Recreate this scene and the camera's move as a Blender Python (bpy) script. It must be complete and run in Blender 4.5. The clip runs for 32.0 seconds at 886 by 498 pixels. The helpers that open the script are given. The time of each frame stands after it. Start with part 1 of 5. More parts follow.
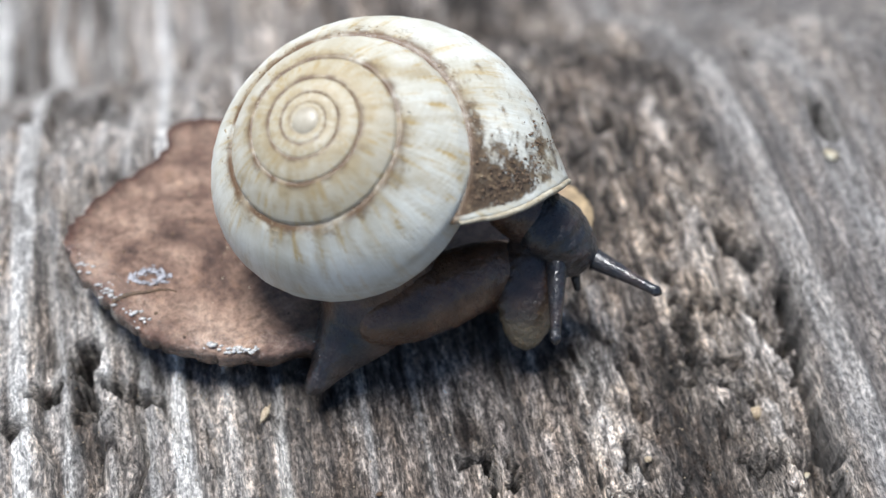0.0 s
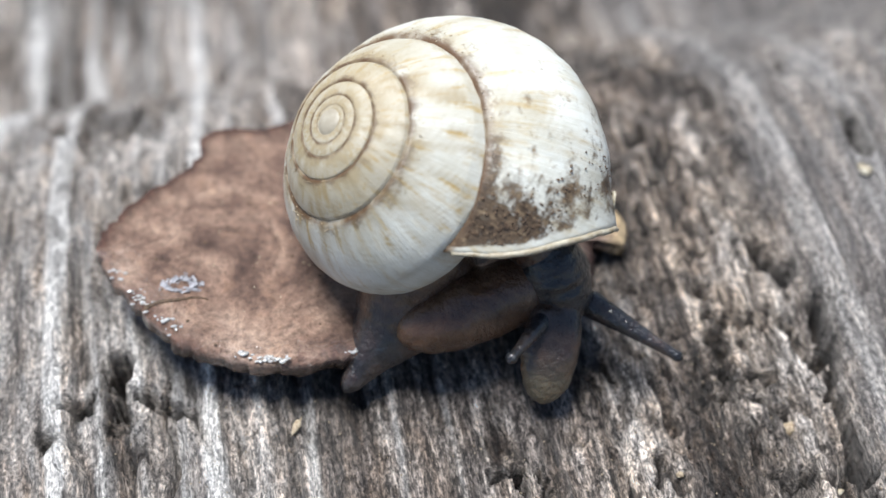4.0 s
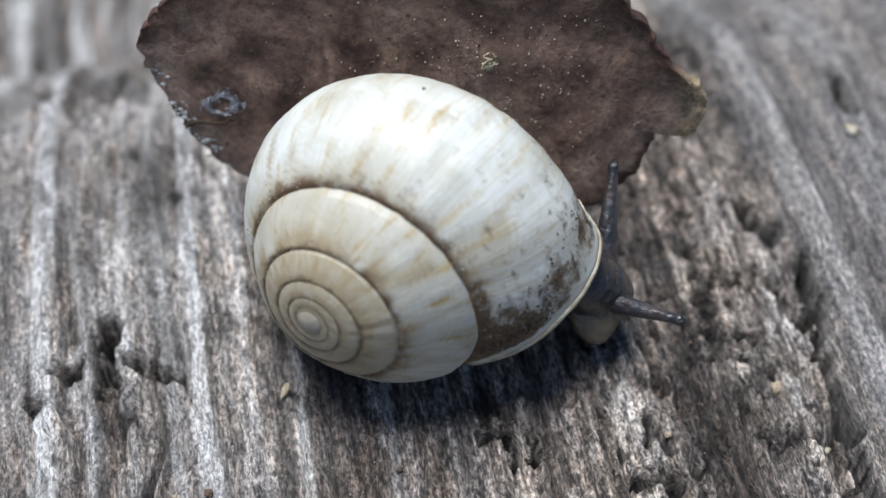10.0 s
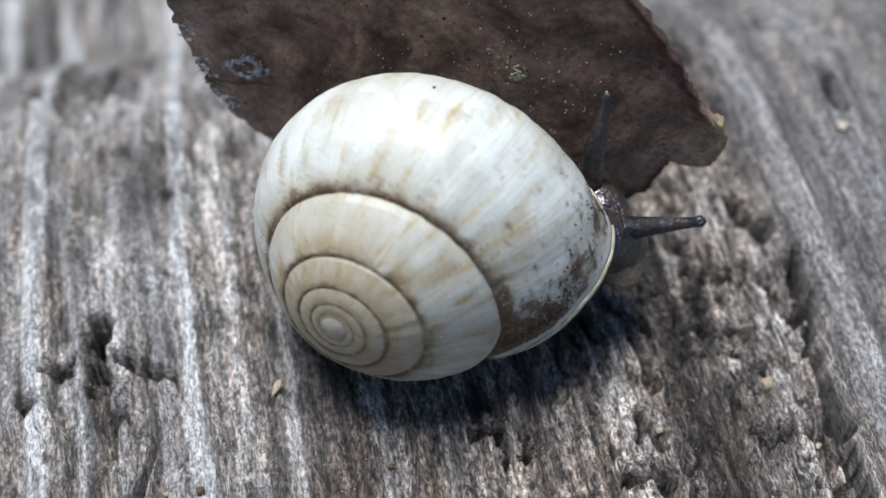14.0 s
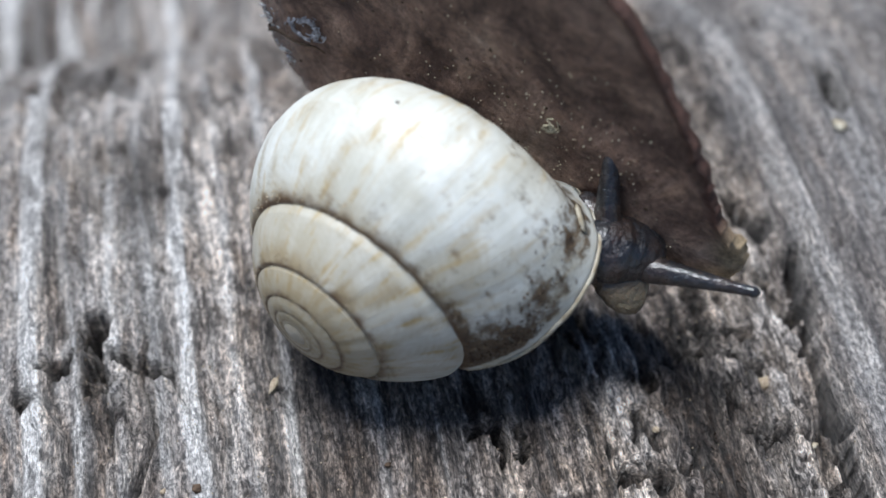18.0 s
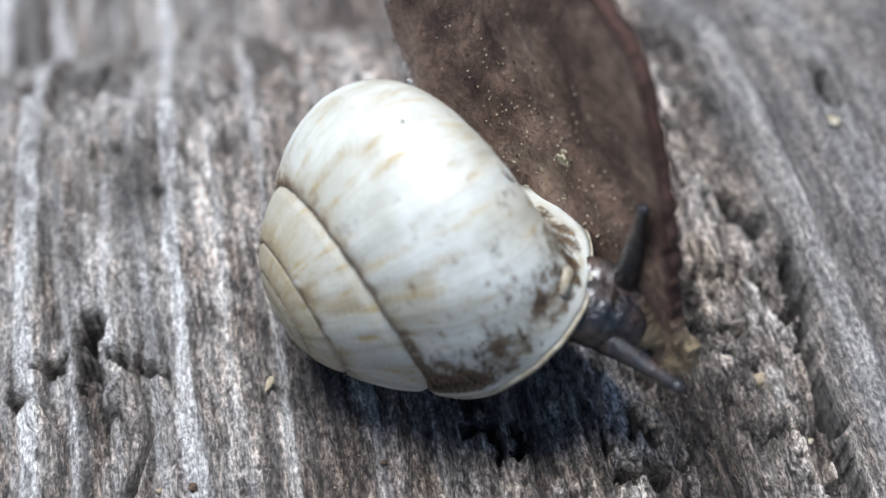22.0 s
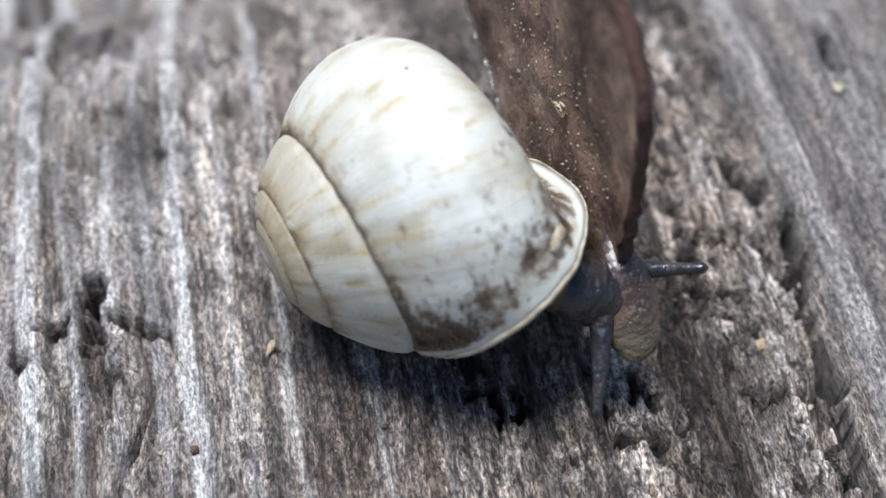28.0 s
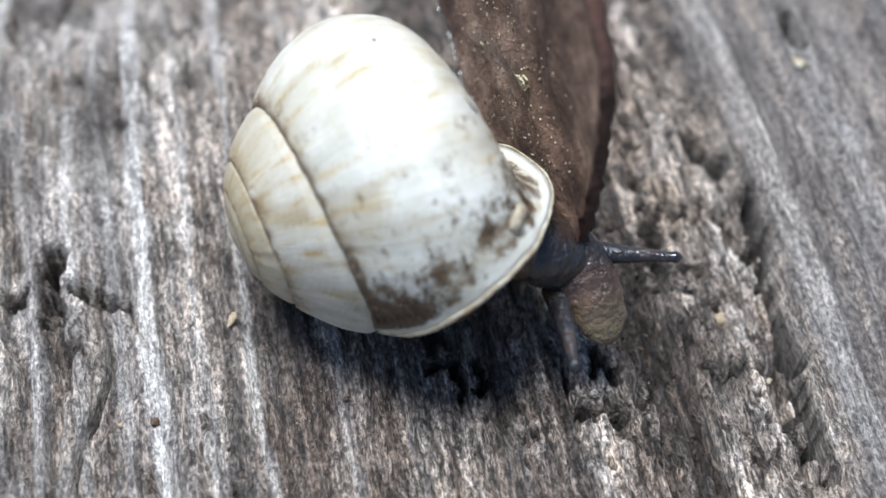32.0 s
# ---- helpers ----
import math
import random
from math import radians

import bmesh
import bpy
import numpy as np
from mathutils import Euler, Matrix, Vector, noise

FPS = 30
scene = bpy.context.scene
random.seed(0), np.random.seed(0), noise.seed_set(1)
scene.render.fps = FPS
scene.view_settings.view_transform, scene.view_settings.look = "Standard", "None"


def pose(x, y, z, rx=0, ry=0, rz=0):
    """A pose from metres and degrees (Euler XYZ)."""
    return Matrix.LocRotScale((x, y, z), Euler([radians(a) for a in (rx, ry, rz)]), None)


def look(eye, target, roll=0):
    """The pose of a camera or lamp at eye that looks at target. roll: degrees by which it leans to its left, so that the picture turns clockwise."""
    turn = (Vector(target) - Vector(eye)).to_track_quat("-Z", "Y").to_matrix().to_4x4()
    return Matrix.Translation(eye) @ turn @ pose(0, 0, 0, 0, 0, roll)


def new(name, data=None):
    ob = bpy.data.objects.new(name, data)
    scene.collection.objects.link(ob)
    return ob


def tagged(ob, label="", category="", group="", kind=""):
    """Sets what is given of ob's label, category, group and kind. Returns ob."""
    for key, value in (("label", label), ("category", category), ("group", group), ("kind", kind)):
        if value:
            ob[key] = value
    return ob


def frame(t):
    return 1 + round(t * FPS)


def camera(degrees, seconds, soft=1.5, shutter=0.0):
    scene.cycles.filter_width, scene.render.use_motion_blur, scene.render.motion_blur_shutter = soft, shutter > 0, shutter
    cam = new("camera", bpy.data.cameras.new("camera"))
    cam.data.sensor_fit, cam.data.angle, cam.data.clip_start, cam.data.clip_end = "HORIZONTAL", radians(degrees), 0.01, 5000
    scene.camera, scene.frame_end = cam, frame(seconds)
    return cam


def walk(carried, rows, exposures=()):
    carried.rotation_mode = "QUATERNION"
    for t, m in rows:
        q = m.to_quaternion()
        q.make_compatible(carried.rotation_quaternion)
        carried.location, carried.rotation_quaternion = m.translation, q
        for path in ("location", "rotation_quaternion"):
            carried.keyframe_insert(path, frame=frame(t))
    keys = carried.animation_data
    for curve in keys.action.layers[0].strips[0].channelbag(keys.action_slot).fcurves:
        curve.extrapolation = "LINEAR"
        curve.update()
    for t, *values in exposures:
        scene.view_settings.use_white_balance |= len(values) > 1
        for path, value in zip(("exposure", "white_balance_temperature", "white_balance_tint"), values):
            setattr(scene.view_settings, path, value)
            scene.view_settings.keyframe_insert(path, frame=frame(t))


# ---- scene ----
cam = camera(33.56, 32.0)
cam.data.dof.use_dof = True
cam.data.dof.focus_distance = 0.0725
cam.data.dof.aperture_fstop = 27.0
walk(cam, [
    (0, pose(0.00000, -0.04868, 0.06460, 37.94, -0.72, -0.30)),
    (0.5, pose(0.00000, -0.04868, 0.06460, 37.43, -0.44, -0.15)),
    (1, pose(0.00000, -0.04868, 0.06460, 37.14, -0.35, -0.53)),
    (1.5, pose(0.00000, -0.04868, 0.06460, 36.79, -0.22, -0.58)),
    (2, pose(0.00000, -0.04868, 0.06460, 36.55, -0.17, -0.57)),
    (2.5, pose(0.00000, -0.04868, 0.06460, 36.27, -0.05, -0.65)),
    (3, pose(0.00000, -0.04868, 0.06460, 35.97, 0.02, -0.31)),
    (3.5, pose(0.00000, -0.04868, 0.06460, 38.06, 0.16, 0.62)),
    (5.5, pose(0.00000, -0.04868, 0.06460, 38.76, 0.14, 0.16)),
    (6, pose(0.00000, -0.04868, 0.06460, 38.67, 0.35, -0.20)),
    (6.5, pose(0.00000, -0.04868, 0.06460, 38.10, 0.26, -0.30)),
    (7, pose(0.00000, -0.04868, 0.06460, 38.21, 0.12, -0.13)),
    (7.5, pose(0.00000, -0.04868, 0.06460, 38.06, 0.09, -0.06)),
    (8, pose(0.00000, -0.04868, 0.06460, 37.62, 0.23, 0.08)),
    (8.5, pose(0.00000, -0.04868, 0.06460, 37.13, 0.11, 0.08)),
    (9, pose(0.00000, -0.04868, 0.06460, 37.15, 0.00, 0.19)),
    (9.5, pose(0.00000, -0.04868, 0.06460, 37.07, 0.01, 0.05)),
    (10, pose(0.00000, -0.04868, 0.06460, 37.00, 0.00, -0.00)),
    (10.5, pose(0.00000, -0.04868, 0.06460, 36.94, 0.08, -0.11)),
    (11, pose(0.00000, -0.04868, 0.06460, 36.92, -0.01, -0.09)),
    (11.5, pose(0.00000, -0.04868, 0.06460, 36.90, -0.13, -0.08)),
    (12, pose(0.00000, -0.04868, 0.06460, 36.90, -0.24, -0.05)),
    (12.5, pose(0.00000, -0.04868, 0.06460, 36.83, -0.12, -0.17)),
    (13, pose(0.00000, -0.04868, 0.06460, 36.92, -0.06, -0.15)),
    (13.5, pose(0.00000, -0.04868, 0.06460, 36.83, -0.12, -0.19)),
    (14, pose(0.00000, -0.04868, 0.06460, 36.87, -0.20, -0.30)),
    (14.5, pose(0.00000, -0.04868, 0.06460, 36.85, -0.24, -0.27)),
    (16.5, pose(0.00000, -0.04868, 0.06460, 36.91, -0.22, -0.23)),
    (17, pose(0.00000, -0.04868, 0.06460, 36.85, -0.25, -0.27)),
    (17.5, pose(0.00000, -0.04868, 0.06460, 36.81, -0.38, -0.20)),
    (18, pose(0.00000, -0.04868, 0.06460, 36.81, -0.41, -0.20)),
    (18.5, pose(0.00000, -0.04868, 0.06460, 36.95, -0.29, -0.17)),
    (19, pose(0.00000, -0.04868, 0.06460, 36.91, -0.32, -0.20)),
    (19.5, pose(0.00000, -0.04868, 0.06460, 36.93, -0.42, -0.09)),
    (20, pose(0.00000, -0.04868, 0.06460, 36.93, -0.50, -0.13)),
    (20.5, pose(0.00000, -0.04868, 0.06460, 36.93, -0.59, -0.09)),
    (21, pose(0.00000, -0.04868, 0.06460, 37.04, -0.50, -0.13)),
    (21.5, pose(0.00000, -0.04868, 0.06460, 36.90, -0.38, -0.27)),
    (22, pose(0.00000, -0.04868, 0.06460, 36.72, -0.40, -0.52)),
    (22.5, pose(0.00000, -0.04868, 0.06460, 36.97, -0.40, 0.02)),
    (23, pose(0.00000, -0.04868, 0.06460, 36.87, -0.30, -0.10)),
    (23.5, pose(0.00000, -0.04868, 0.06460, 36.74, -0.40, -0.50)),
    (24, pose(0.00000, -0.04868, 0.06460, 36.81, -0.69, -0.53)),
    (24.5, pose(0.00000, -0.04868, 0.06460, 36.63, -0.94, -0.57)),
    (25, pose(0.00000, -0.04868, 0.06460, 36.97, -0.77, -0.08)),
    (25.5, pose(0.00000, -0.04868, 0.06460, 35.27, -0.24, 0.27)),
    (27.5, pose(0.00000, -0.04868, 0.06460, 35.44, -0.51, -0.06)),
    (28, pose(0.00000, -0.04868, 0.06460, 35.34, -0.52, -0.24)),
    (28.5, pose(0.00000, -0.04868, 0.06460, 34.71, -1.98, -1.27)),
    (29, pose(0.00000, -0.04868, 0.06460, 34.41, -2.65, -1.39)),
    (29.5, pose(0.00000, -0.04868, 0.06460, 33.90, -2.60, -1.40)),
    (30, pose(0.00000, -0.04868, 0.06460, 33.60, -2.50, -1.35)),
    (30.5, pose(0.00000, -0.04868, 0.06460, 33.60, -2.45, -1.30)),
    (31, pose(0.00000, -0.04868, 0.06460, 33.60, -2.40, -1.20)),
    (31.5, pose(0.00000, -0.04868, 0.06460, 33.70, -2.30, -1.15)),
    (32, pose(0.00000, -0.04868, 0.06460, 34.30, -1.90, -0.85)),
], exposures=[(0, 0.62, 6100, 9), (3.5, 0.65, 6100, 9), (5.5, 0.54, 6600, 9), (7.2, 0.42, 6450, 9), (8.2, 0.31, 6250, 9), (9.5, 0.29, 5950, 9), (14.5, 0.30, 5850, 9), (19, 0.33, 5850, 9), (23, 0.40, 5850, 9), (29, 0.49, 5950, 10), (29.6, 0.64, 5950, 9), (32, 0.58, 5950, 9)])

# ---- light ----
SUN_ELEV, SUN_TURN = 74.5, -42.0   # a high sun, a little behind the snail
world = bpy.data.worlds.new("world")
scene.world = world
world.use_nodes = True
wn = world.node_tree.nodes
sky = wn.new("ShaderNodeTexSky")
sky.sky_type, sky.sun_disc = "NISHITA", False
sky.sun_elevation, sky.sun_rotation = radians(SUN_ELEV), radians(SUN_TURN)
wn["Background"].inputs[1].default_value = 0.066
world.node_tree.links.new(sky.outputs[0], wn["Background"].inputs[0])
sun = new("sun", bpy.data.lights.new("sun", "SUN"))
sun.data.energy, sun.data.angle, sun.data.color = 4.65, radians(28.0), (1.0, 0.975, 0.94)
e, a = radians(SUN_ELEV), radians(SUN_TURN)
way = Vector((math.sin(a) * math.cos(e), math.cos(a) * math.cos(e), math.sin(e)))
sun.matrix_world = look(way, (0, 0, 0))


# ---- materials ----
def material(name, rough=0.7, spec=0.5):
    m = bpy.data.materials.new(name)
    m.use_nodes = True
    nt = m.node_tree
    b = nt.nodes["Principled BSDF"]
    b.inputs["Roughness"].default_value = rough
    b.inputs["Specular IOR Level"].default_value = spec
    return m, nt, b


def tex(nt, kind, scale, stretch=(1, 1, 1), detail=6, rough=0.6, distort=0.0):
    """A noise or Voronoi texture in the thing's own space, at that many cells a metre."""
    co = nt.nodes.new("ShaderNodeTexCoord")
    mp = nt.nodes.new("ShaderNodeMapping")
    mp.inputs["Scale"].default_value = stretch
    nt.links.new(co.outputs["Object"], mp.inputs["Vector"])
    n = nt.nodes.new(kind)
    n.inputs["Scale"].default_value = scale
    n.inputs["Detail"].default_value = detail
    n.inputs["Roughness"].default_value = rough
    if kind == "ShaderNodeTexNoise":
        n.inputs["Distortion"].default_value = distort
    nt.links.new(mp.outputs[0], n.inputs["Vector"])
    return n


def ramp(nt, source, stops):
    r = nt.nodes.new("ShaderNodeValToRGB")
    while len(r.color_ramp.elements) < len(stops):
        r.color_ramp.elements.new(0.5)
    for el, (at, col) in zip(r.color_ramp.elements, stops):
        el.position, el.color = at, (*col, 1) if len(col) == 3 else col
    nt.links.new(source, r.inputs[0])
    return r


def mixed(nt, fac, a, b, how="MIX"):
    n = nt.nodes.new("ShaderNodeMix")
    n.data_type, n.blend_type = "RGBA", how
    for sock, val in ((n.inputs["Factor"], fac), (n.inputs["A"], a), (n.inputs["B"], b)):
        if hasattr(val, "links"):
            nt.links.new(val, sock)
        else:
            sock.default_value = val if isinstance(val, float) else (*val, 1)
    return n.outputs["Result"]


def bumped(nt, b, height, strength, distance):
    n = nt.nodes.new("ShaderNodeBump")
    n.inputs["Strength"].default_value, n.inputs["Distance"].default_value = strength, distance
    nt.links.new(height, n.inputs["Height"])
    nt.links.new(n.outputs[0], b.inputs["Normal"])


def sums(nt, how, a, b, c=None):
    n = nt.nodes.new("ShaderNodeMath")
    n.operation = how
    for sock, val in zip(n.inputs, (a, b, c)):
        if hasattr(val, "links"):
            nt.links.new(val, sock)
        elif val is not None:
            sock.default_value = val
    return n.outputs[0]


def grey(v):
    return (v, v, v)


def wood_material():
    m, nt, b = material("weathered_wood", 0.6, 0.5)
    wide = tex(nt, "ShaderNodeTexNoise", 210, (1, 0.07, 1), 5, 0.6, 0.4)
    fine = tex(nt, "ShaderNodeTexNoise", 2300, (1, 0.05, 1), 6, 0.72, 0.1)
    grit = tex(nt, "ShaderNodeTexNoise", 2100, (1, 0.2, 1), 6, 0.78, 0.3)
    patch = tex(nt, "ShaderNodeTexNoise", 420, (1, 0.4, 1), 5, 0.7, 0.6)
    col = ramp(nt, wide.outputs[0], [(0.32, (0.055, 0.047, 0.042)), (0.46, (0.145, 0.128, 0.118)), (0.58, (0.27, 0.248, 0.232)), (0.72, (0.42, 0.40, 0.385))]).outputs[0]
    fib = ramp(nt, fine.outputs[0], [(0.38, (0.13, 0.11, 0.10)), (0.5, (0.70, 0.67, 0.64)), (0.60, (1.05, 1.03, 1.0))]).outputs[0]
    col = mixed(nt, 0.85, col, fib, "MULTIPLY")
    dots = ramp(nt, grit.outputs[0], [(0.40, grey(0.06)), (0.48, grey(0.75)), (0.62, grey(1.7))]).outputs[0]
    col = mixed(nt, 0.85, col, dots, "MULTIPLY")
    tiny = tex(nt, "ShaderNodeTexNoise", 5200, (1, 0.5, 1), 3, 0.75, 0.0)
    vein = tex(nt, "ShaderNodeTexNoise", 800, (1, 0.035, 1), 4, 0.65, 0.3)
    col = mixed(nt, 0.8, col, ramp(nt, vein.outputs[0], [(0.36, (0.36, 0.34, 0.32)), (0.5, grey(1.0)), (0.66, grey(1.7))]).outputs[0], "MULTIPLY")
    pep = ramp(nt, tiny.outputs[0], [(0.40, grey(0.15)), (0.5, grey(0.95)), (0.61, grey(1.9))]).outputs[0]
    col = mixed(nt, 0.75, col, pep, "MULTIPLY")
    pore = tex(nt, "ShaderNodeTexNoise", 1300, (1, 0.55, 1), 5, 0.72, 0.6)
    col = mixed(nt, ramp(nt, pore.outputs[0], [(0.36, grey(0.85)), (0.415, grey(0))]).outputs[0], col, (0.018, 0.015, 0.013))
    brown = ramp(nt, patch.outputs[0], [(0.42, grey(0)), (0.62, grey(1))]).outputs[0]
    col = mixed(nt, brown, col, mixed(nt, 1.0, col, (1.06, 0.97, 0.87), "MULTIPLY"))
    # the smooth grey strip, and silvery bleached fibres on the worn ridges
    at = nt.nodes.new("ShaderNodeAttribute")
    at.attribute_name = "bleach_shade"
    pale = mixed(nt, 0.6, mixed(nt, 0.65, (0.42, 0.415, 0.41), fib, "MULTIPLY"), pep, "MULTIPLY")
    sep = nt.nodes.new("ShaderNodeSeparateColor")
    nt.links.new(at.outputs["Color"], sep.inputs[0])
    calm = mixed(nt, 0.5, mixed(nt, 0.7, (0.125, 0.121, 0.121), fib, "MULTIPLY"), pep, "MULTIPLY")
    col = mixed(nt, sums(nt, "MULTIPLY", sep.outputs[2], 0.6), col, calm)
    col = mixed(nt, sep.outputs[0], col, pale)
    # patchy rot, plus the shade inside cracks and pits put into the colour
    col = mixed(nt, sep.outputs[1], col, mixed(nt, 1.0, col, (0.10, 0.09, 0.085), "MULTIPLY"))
    nt.links.new(mixed(nt, 1.0, col, (2.5, 2.5, 2.48), "MULTIPLY"), b.inputs["Base Color"])
    rg = ramp(nt, grit.outputs[0], [(0.38, grey(0.75)), (0.62, grey(0.24))])
    nt.links.new(rg.outputs[0], b.inputs["Roughness"])
    both = nt.nodes.new("ShaderNodeMath")
    both.operation = "ADD"
    nt.links.new(fine.outputs[0], both.inputs[0])
    nt.links.new(grit.outputs[0], both.inputs[1])
    third = nt.nodes.new("ShaderNodeMath")
    third.operation = "MULTIPLY_ADD"
    nt.links.new(tiny.outputs[0], third.inputs[0])
    third.inputs[1].default_value = 0.8
    nt.links.new(both.outputs[0], third.inputs[2])
    bumped(nt, b, third.outputs[0], 1.0, 0.0006)
    return m


def coil_noise(nt, scale, detail=3, rough=0.6):
    """Noise that follows the shell's growth lines; scale gives cells along the coil and round the whorl."""
    at = nt.nodes.new("ShaderNodeAttribute")
    at.attribute_name = "coil"
    mp = nt.nodes.new("ShaderNodeMapping")
    mp.inputs["Scale"].default_value = scale
    nt.links.new(at.outputs["Vector"], mp.inputs["Vector"])
    n = nt.nodes.new("ShaderNodeTexNoise")
    n.inputs["Scale"].default_value, n.inputs["Detail"].default_value, n.inputs["Roughness"].default_value = 1.0, detail, rough
    nt.links.new(mp.outputs[0], n.inputs["Vector"])
    return n.outputs[0]


def shell_material():
    m, nt, b = material("shell", 0.33, 0.5)
    cloud = tex(nt, "ShaderNodeTexNoise", 260, (1, 1, 1), 5, 0.65)
    col = ramp(nt, cloud.outputs[0], [(0.35, (0.49, 0.48, 0.41)), (0.6, (0.64, 0.65, 0.605))]).outputs[0]
    fine = coil_noise(nt, (75, 1.6, 1.6), 3, 0.65)
    mid = coil_noise(nt, (15, 1.2, 1.2), 4, 0.62)
    col = mixed(nt, 0.8, col, ramp(nt, fine, [(0.3, (0.88, 0.86, 0.81)), (0.5, grey(1.0)), (0.72, (1.07, 1.07, 1.08))]).outputs[0], "MULTIPLY")
    stain_shade = nt.nodes.new("ShaderNodeAttribute")
    stain_shade.attribute_name = "stain_shade"
    spot = tex(nt, "ShaderNodeTexNoise", 1300, (1, 1, 1), 8, 0.78)
    dirt = tex(nt, "ShaderNodeTexNoise", 2600, (1, 1, 1), 4, 0.7)
    # channels: r suture line, g brown dirt, b yellow growth bands and painted underside shade
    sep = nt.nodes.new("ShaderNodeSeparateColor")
    nt.links.new(stain_shade.outputs["Color"], sep.inputs[0])
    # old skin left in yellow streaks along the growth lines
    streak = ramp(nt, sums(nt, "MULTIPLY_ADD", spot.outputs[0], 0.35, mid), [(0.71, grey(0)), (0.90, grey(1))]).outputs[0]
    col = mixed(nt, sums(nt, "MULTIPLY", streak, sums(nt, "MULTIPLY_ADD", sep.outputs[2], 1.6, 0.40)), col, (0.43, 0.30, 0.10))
    # yellow bands and tan old turns, with underside shade mixed into the same tint
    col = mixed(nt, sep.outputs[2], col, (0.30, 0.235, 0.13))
    msk = ramp(nt, sums(nt, "ADD", spot.outputs[0], sep.outputs[1]), [(0.69, grey(0)), (0.85, grey(1))])
    tint = ramp(nt, dirt.outputs[0], [(0.32, (0.026, 0.018, 0.012)), (0.55, (0.10, 0.068, 0.040)), (0.72, (0.27, 0.20, 0.12))])
    col = mixed(nt, msk.outputs[0], col, tint.outputs[0])
    nt.links.new(mixed(nt, sep.outputs[0], col, (0.10, 0.056, 0.026)), b.inputs["Base Color"])
    nt.links.new(ramp(nt, spot.outputs[0], [(0.3, grey(0.30)), (0.7, grey(0.52))]).outputs[0], b.inputs["Roughness"])
    b.inputs["Subsurface Weight"].default_value = 0.12
    b.inputs["Subsurface Radius"].default_value = (0.0012, 0.0010, 0.0008)
    rough = sums(nt, "MULTIPLY_ADD", dirt.outputs[0], 0.5, sums(nt, "MULTIPLY_ADD", mid, 0.5, fine))
    bumped(nt, b, rough, 0.4, 0.00008)
    return m


def leaf_material():
    m, nt, b = material("dry_leaf", 0.5, 0.4)
    big = tex(nt, "ShaderNodeTexNoise", 130, (1, 1, 1), 7, 0.68, 0.9)
    mid = tex(nt, "ShaderNodeTexNoise", 620, (1, 0.7, 1), 5, 0.7, 0.4)
    fine = tex(nt, "ShaderNodeTexNoise", 2300, (1, 1, 1), 5, 0.78)
    col = ramp(nt, big.outputs[0], [(0.36, (0.09, 0.052, 0.038)), (0.47, (0.23, 0.145, 0.105)), (0.56, (0.34, 0.23, 0.168)), (0.68, (0.46, 0.34, 0.265))]).outputs[0]
    vein = ramp(nt, mid.outputs[0], [(0.35, (0.45, 0.40, 0.40)), (0.55, (1.0, 1.0, 1.0)), (0.7, (1.25, 1.2, 1.1))]).outputs[0]
    col = mixed(nt, 0.8, col, vein, "MULTIPLY")
    sp = ramp(nt, fine.outputs[0], [(0.34, grey(0.35)), (0.52, grey(1.0)), (0.7, grey(1.5))]).outputs[0]
    col = mixed(nt, 0.75, col, sp, "MULTIPLY")
    at = nt.nodes.new("ShaderNodeAttribute")
    at.attribute_name = "edge"
    sep = nt.nodes.new("ShaderNodeSeparateColor")
    nt.links.new(at.outputs["Color"], sep.inputs[0])
    col = mixed(nt, sep.outputs[0], col, mixed(nt, 1.0, (0.085, 0.04, 0.028), sp, "MULTIPLY"))
    col = mixed(nt, sep.outputs[2], col, mixed(nt, 1.0, (0.46, 0.34, 0.2), sp, "MULTIPLY"))
    nt.links.new(col, b.inputs["Base Color"])
    wet = ramp(nt, sep.outputs[1], [(0.0, grey(0.55)), (1.0, grey(0.12))])
    nt.links.new(wet.outputs[0], b.inputs["Roughness"])
    b.inputs["Coat Roughness"].default_value = 0.08
    nt.links.new(sep.outputs[1], b.inputs["Coat Weight"])
    both = nt.nodes.new("ShaderNodeMath")
    both.operation = "ADD"
    nt.links.new(fine.outputs[0], both.inputs[0])
    nt.links.new(mid.outputs[0], both.inputs[1])
    bumped(nt, b, both.outputs[0], 0.9, 0.0003)
    nt.links.new(b.inputs["Normal"].links[0].from_socket, b.inputs["Coat Normal"])
    return m


